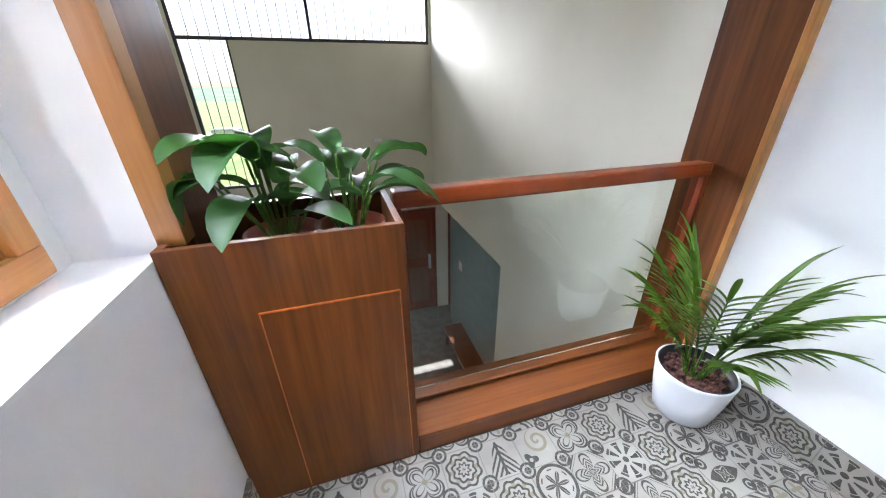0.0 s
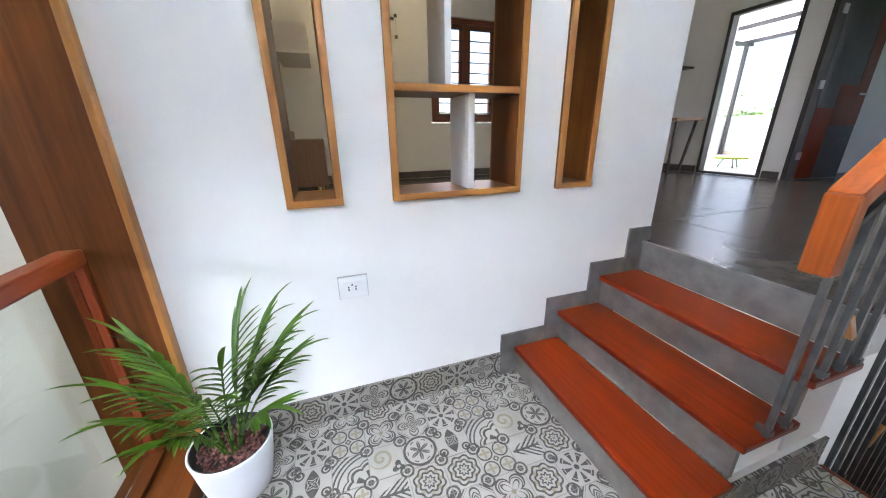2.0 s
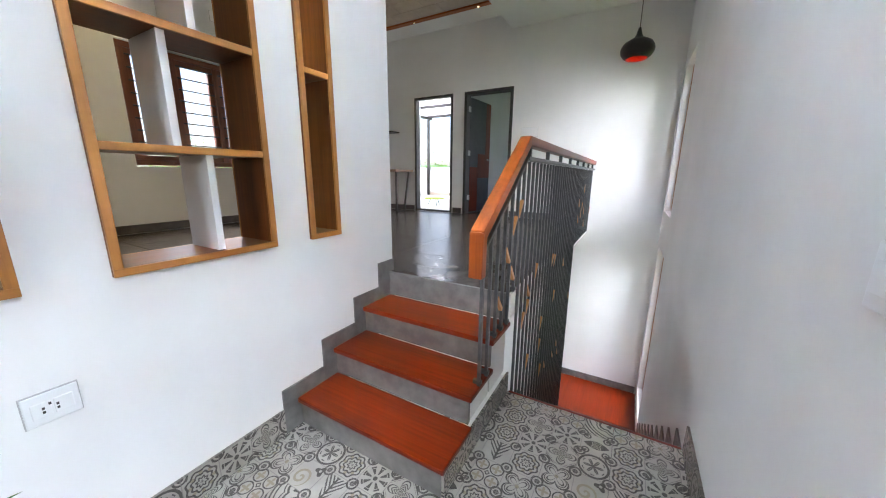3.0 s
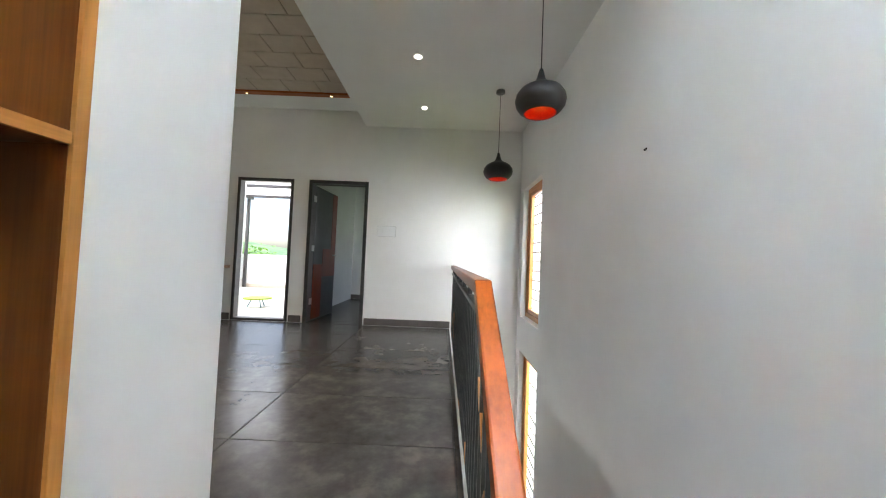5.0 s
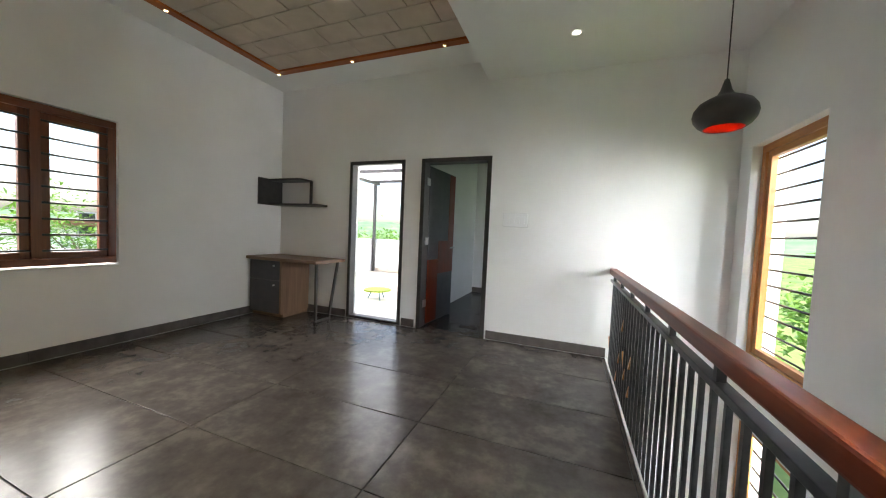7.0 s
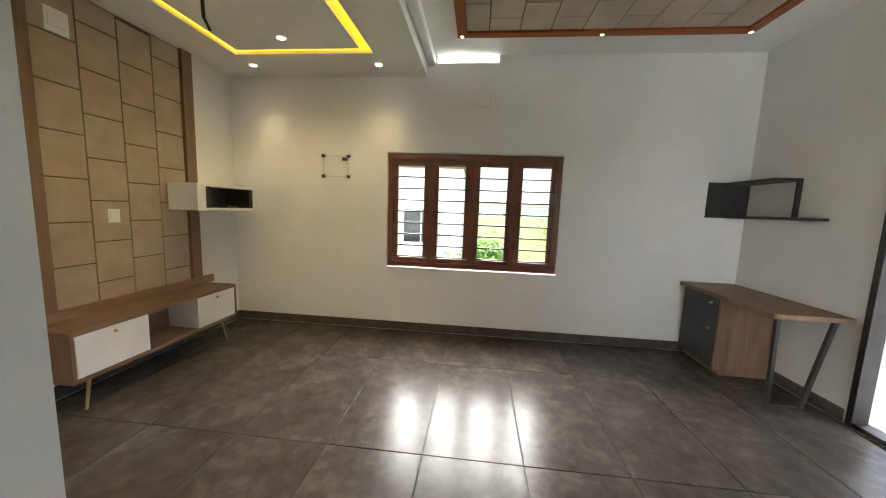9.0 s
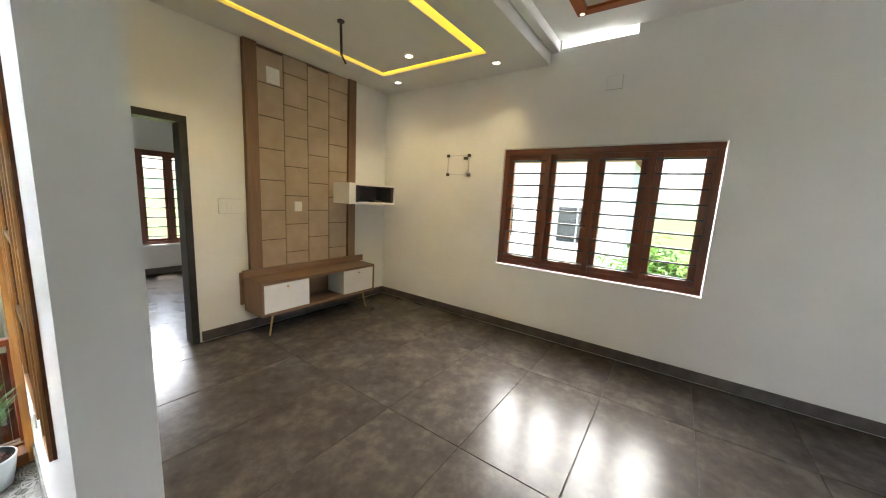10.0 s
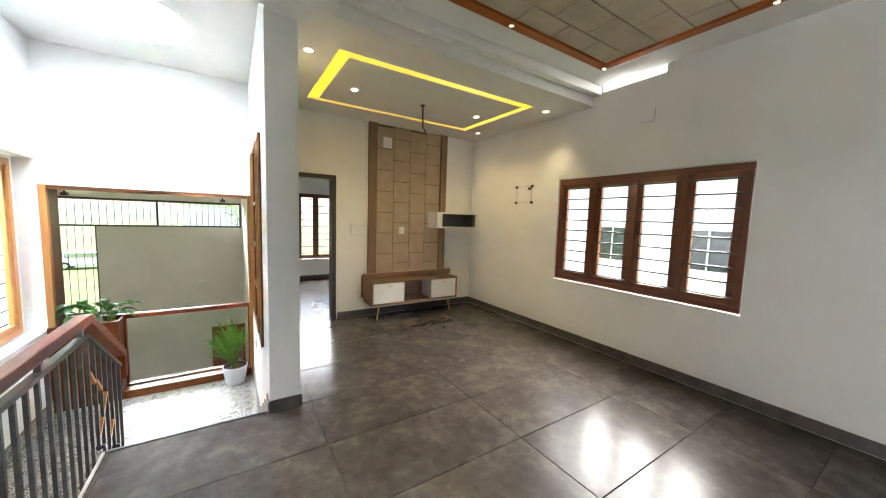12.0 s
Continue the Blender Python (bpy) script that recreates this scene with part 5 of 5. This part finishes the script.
part("seat", bar(bmesh.new(), (2.62, -5.9, H + 0.14), (2.62, -5.9, H + 0.165), 0.24, 28), BUSHL, st)
for a in (0.3, 2.4, 4.5):
    part("leg", bar(bmesh.new(), (2.62 + 0.1 * math.cos(a), -5.9 + 0.1 * math.sin(a), H + 0.14), (2.62 + 0.17 * math.cos(a), -5.9 + 0.17 * math.sin(a), H - 0.01), 0.012), TEAL, st)

# ---- outside ----
gr = bmesh.new()
bmesh.ops.create_grid(gr, x_segments=8, y_segments=8, size=900, matrix=Matrix.Translation((0, 0, -3.0)))
struct("ground", gr, GRASS, "green grassy ground reaching the horizon", "ground")
hill = bmesh.new()
hn = 96
hr = []
for i in range(hn):
    a = 2 * math.pi * i / hn
    z = 6 + 7 * noise.noise((math.cos(a) * 2.1, math.sin(a) * 2.1, 0.3)) + 3 * noise.noise((math.cos(a) * 9, math.sin(a) * 9, 1.3))
    hr.append([hill.verts.new((260 * math.cos(a), 260 * math.sin(a), -3.2)), hill.verts.new((330 * math.cos(a), 330 * math.sin(a), z))])
for i in range(hn):
    p, q = hr[i], hr[(i + 1) % hn]
    hill.faces.new((p[0], q[0], q[1], p[1]))
struct("backdrop", hill, plain("far_woods", (0.05, 0.11, 0.06), (0.12, 0.2, 0.10), 0.95, 0.08, 0), "wooded hills in the distance", "hills", True)


def tree(x, y, height, crown, seed, mat_=TREEL, kind_="tree", label="leafy green broadleaf tree"):
    rng = random.Random(seed)
    t = thing(kind_, (x, y, -3.0), label, kind_, "garden trees")
    tr, lf = bmesh.new(), bmesh.new()
    top = Vector((x + rng.uniform(-0.3, 0.3), y + rng.uniform(-0.3, 0.3), -3 + height * 0.6))
    bar(tr, (x, y, -3.0), top, 0.05 * height ** 0.6, 8, 0.02 * height ** 0.6)
    tips = []
    for i in range(9):
        a = rng.uniform(0, 6.283)
        b = Vector((x, y, -3.0)).lerp(top, rng.uniform(0.35, 1.0))
        e = b + Vector((math.cos(a) * crown * rng.uniform(0.35, 0.8), math.sin(a) * crown * rng.uniform(0.35, 0.8), height * rng.uniform(0.1, 0.38)))
        bar(tr, b, e, 0.035, 5, 0.012)
        tips.append(e)
    for e in tips:
        for k in range(230):
            v = Vector((rng.gauss(0, 1), rng.gauss(0, 1), rng.gauss(0, 0.7))) * crown * 0.24
            blade(lf, e + v, (rng.uniform(-1, 1), rng.uniform(-1, 1), rng.uniform(-0.5, 0.5)), rng.uniform(0.14, 0.3), rng.uniform(0.07, 0.14), 0.6, rng, 2)
    part("trunk", tr, BARK, t)
    part("crown", lf, mat_, t)


for i, (x, y, h_, c_) in enumerate(((-6.0, -5.2, 5.2, 1.7), (-8.5, -7.5, 6.5, 2.2), (-6.2, -8.6, 4.6, 1.6), (-9.5, -3.2, 5.5, 2.0),
                                    (11, -10.0, 5.5, 2.0), (14, -13.0, 6.5, 2.4), (9.5, -2.2, 4.4, 1.5), (16, -7.5, 6.0, 2.4),
                                    (6.2, -14.0, 5.7, 1.8), (8.8, -15.0, 6.3, 2.0), (2.4, -17.0, 5.2, 2.0),
                                    (-9.5, 20.0, 6.5, 1.8), (1.5, 19.0, 6.5, 1.9))):
    tree(x, y, h_, c_, 20 + i)
for i, (x, y) in enumerate(((7.6, -3.4), (8.0, -5.0), (8.6, -7.0), (1.6, 8.5), (2.6, 8.8), (-0.6, 12.0), (9.0, -11.0), (-4.4, -4.0))):
    tree(x, y, 3.6, 1.0, 60 + i, BUSHL, "bush", "tall yellow-green garden bush")


def house(x0, x1, y0, y1, z1, label):
    hs = thing("house", ((x0 + x1) / 2, (y0 + y1) / 2, -3), label, "house", "neighbouring houses")
    part("wall", bx(x0, x1, y0, y1, -3, z1), HOUSEW, hs)
    part("roof", bx(x0 - 0.4, x1 + 0.4, y0 - 0.4, y1 + 0.4, z1, z1 + 0.25), ROOFT, hs)
    fx = x0 if x0 > 0 else x1
    s = -1 if x0 > 0 else 1
    for k in range(2):
        for j in range(3):
            yy = y0 + (y1 - y0) * (j + 0.5) / 3
            zz = -2.0 + 2.9 * k
            w = part("window", bx(fx + s * 0.05, fx, yy - 0.7, yy + 0.7, zz, zz + 1.3), SHADE_FRAME_GREY, hs)
            part("pane", bx(fx + s * 0.06, fx + s * 0.051, yy - 0.62, yy - 0.03, zz + 0.07, zz + 1.23), DGLASS, w)
            part("pane", bx(fx + s * 0.06, fx + s * 0.051, yy + 0.03, yy + 0.62, zz + 0.07, zz + 1.23), DGLASS, w)
            part("sill", bx(fx + s * 0.12, fx, yy - 0.8, yy + 0.8, zz - 0.08, zz - 0.001), HOUSEW, w)


house(11.5, 17, -1.2, 7.5, 3.6, "two-storey white house next door")
house(22, 30, -16, -9, 1.5, "low white house across the plots")
house(-4.5, 3, 40, 46, 3.0, "pale house across the road")

CX, CY = -6.6, 26.8
car = thing("car", (-4.3 + CX, 10.2 + CY, -3), "white parked car beyond the porch", "car")
cbm = bmesh.new()
box(cbm, -6.2 + CX, -2.4 + CX, 9.4 + CY, 11.0 + CY, -2.72, -2.15, bevel=0.12)
part("body", cbm, CARP, car)
part("cabin", bx(-5.6 + CX, -3.3 + CX, 9.5 + CY, 10.9 + CY, -2.2, -1.62, bevel=0.18), DGLASS, car)
part("roof", bx(-5.3 + CX, -3.6 + CX, 9.6 + CY, 10.8 + CY, -1.66, -1.58, bevel=0.03), CARP, car)
for x in (-5.5 + CX, -3.1 + CX):
    for y in (9.42 + CY, 10.85 + CY):
        wh = part("wheel", bar(bmesh.new(), (x, y - 0.08, -2.68), (x, y + 0.08, -2.68), 0.32, 24), RUBBER, car)
        part("rim", bar(bmesh.new(), (x, y - 0.09, -2.68), (x, y + 0.09, -2.68), 0.19, 16), STEEL, wh)

# ---- tile pieces ----
hall_floor = bpy.data.objects["floor_hall_slab"]
meshes = {}


def tile(parent, x0, x1, y0, y1, z, mat_, gap=0.0035):
    k = (round(x1 - x0, 3), round(y1 - y0, 3), mat_.name)
    w, d = (x1 - x0) / 2 - gap, (y1 - y0) / 2 - gap
    if k not in meshes:
        meshes[k] = mesh_of("tile", bx(-w, w, -d, d, -0.009, 0.0, bevel=0.0015), mat_)
    ob = new("tile", meshes[k])
    ob.parent = parent
    ob.location = ((x0 + x1) / 2, (y0 + y1) / 2, z)
    return ob


xs = [-0.93, -0.90, 0.30, 1.50, 2.70, X_WIN - 0.012]
ys = [Y_FAR + 0.012] + [-0.90 - 0.61 * k for k in range(6, -4, -1)]
ys = sorted({y for y in ys if Y_FAR < y < Y_TV - 0.05} | {Y_TV - 0.012, -0.90})
for i in range(len(xs) - 1):
    for j in range(len(ys) - 1):
        a, b_, c, d = xs[i], xs[i + 1], ys[j], ys[j + 1]
        if d > -0.89:
            a = max(a, 0.232)
        if b_ - a > 0.02 and d - c > 0.02:
            tile(hall_floor, a, b_, c, d, H - 0.002, STONE)
land = bpy.data.objects["floor_landing_slab"]
lx = [X_LEFT + 0.013] + [-0.394 - 0.148 * 4 * k - 0.0 for k in (2, 1, 0)] + [-0.394 + 0.148 * 2, -0.013]
lx = sorted({round(v, 3) for v in lx if X_LEFT + 0.012 < v < -0.01})
ly = sorted({-0.93, 1.448, *[round(-0.658 + 0.592 * k, 3) for k in range(0, 4)]})
for i in range(len(lx) - 1):
    for j in range(len(ly) - 1):
        a, b_, c, d = lx[i], lx[i + 1], ly[j], ly[j + 1]
        spans = [(a, b_, c, d)]
        if c < 0 and b_ > -0.94:
            spans = [(a, min(b_, -0.943), c, min(d, -0.088)), (a, b_, max(c, -0.088), d)]
        for s in spans:
            if s[1] - s[0] > 0.015 and s[3] - s[2] > 0.015:
                tb = bx(s[0] + 0.001, s[1] - 0.001, s[2] + 0.001, s[3] - 0.001, -0.009, 0.0, bevel=0.001)
                part("tile", tb, PRINT, land)
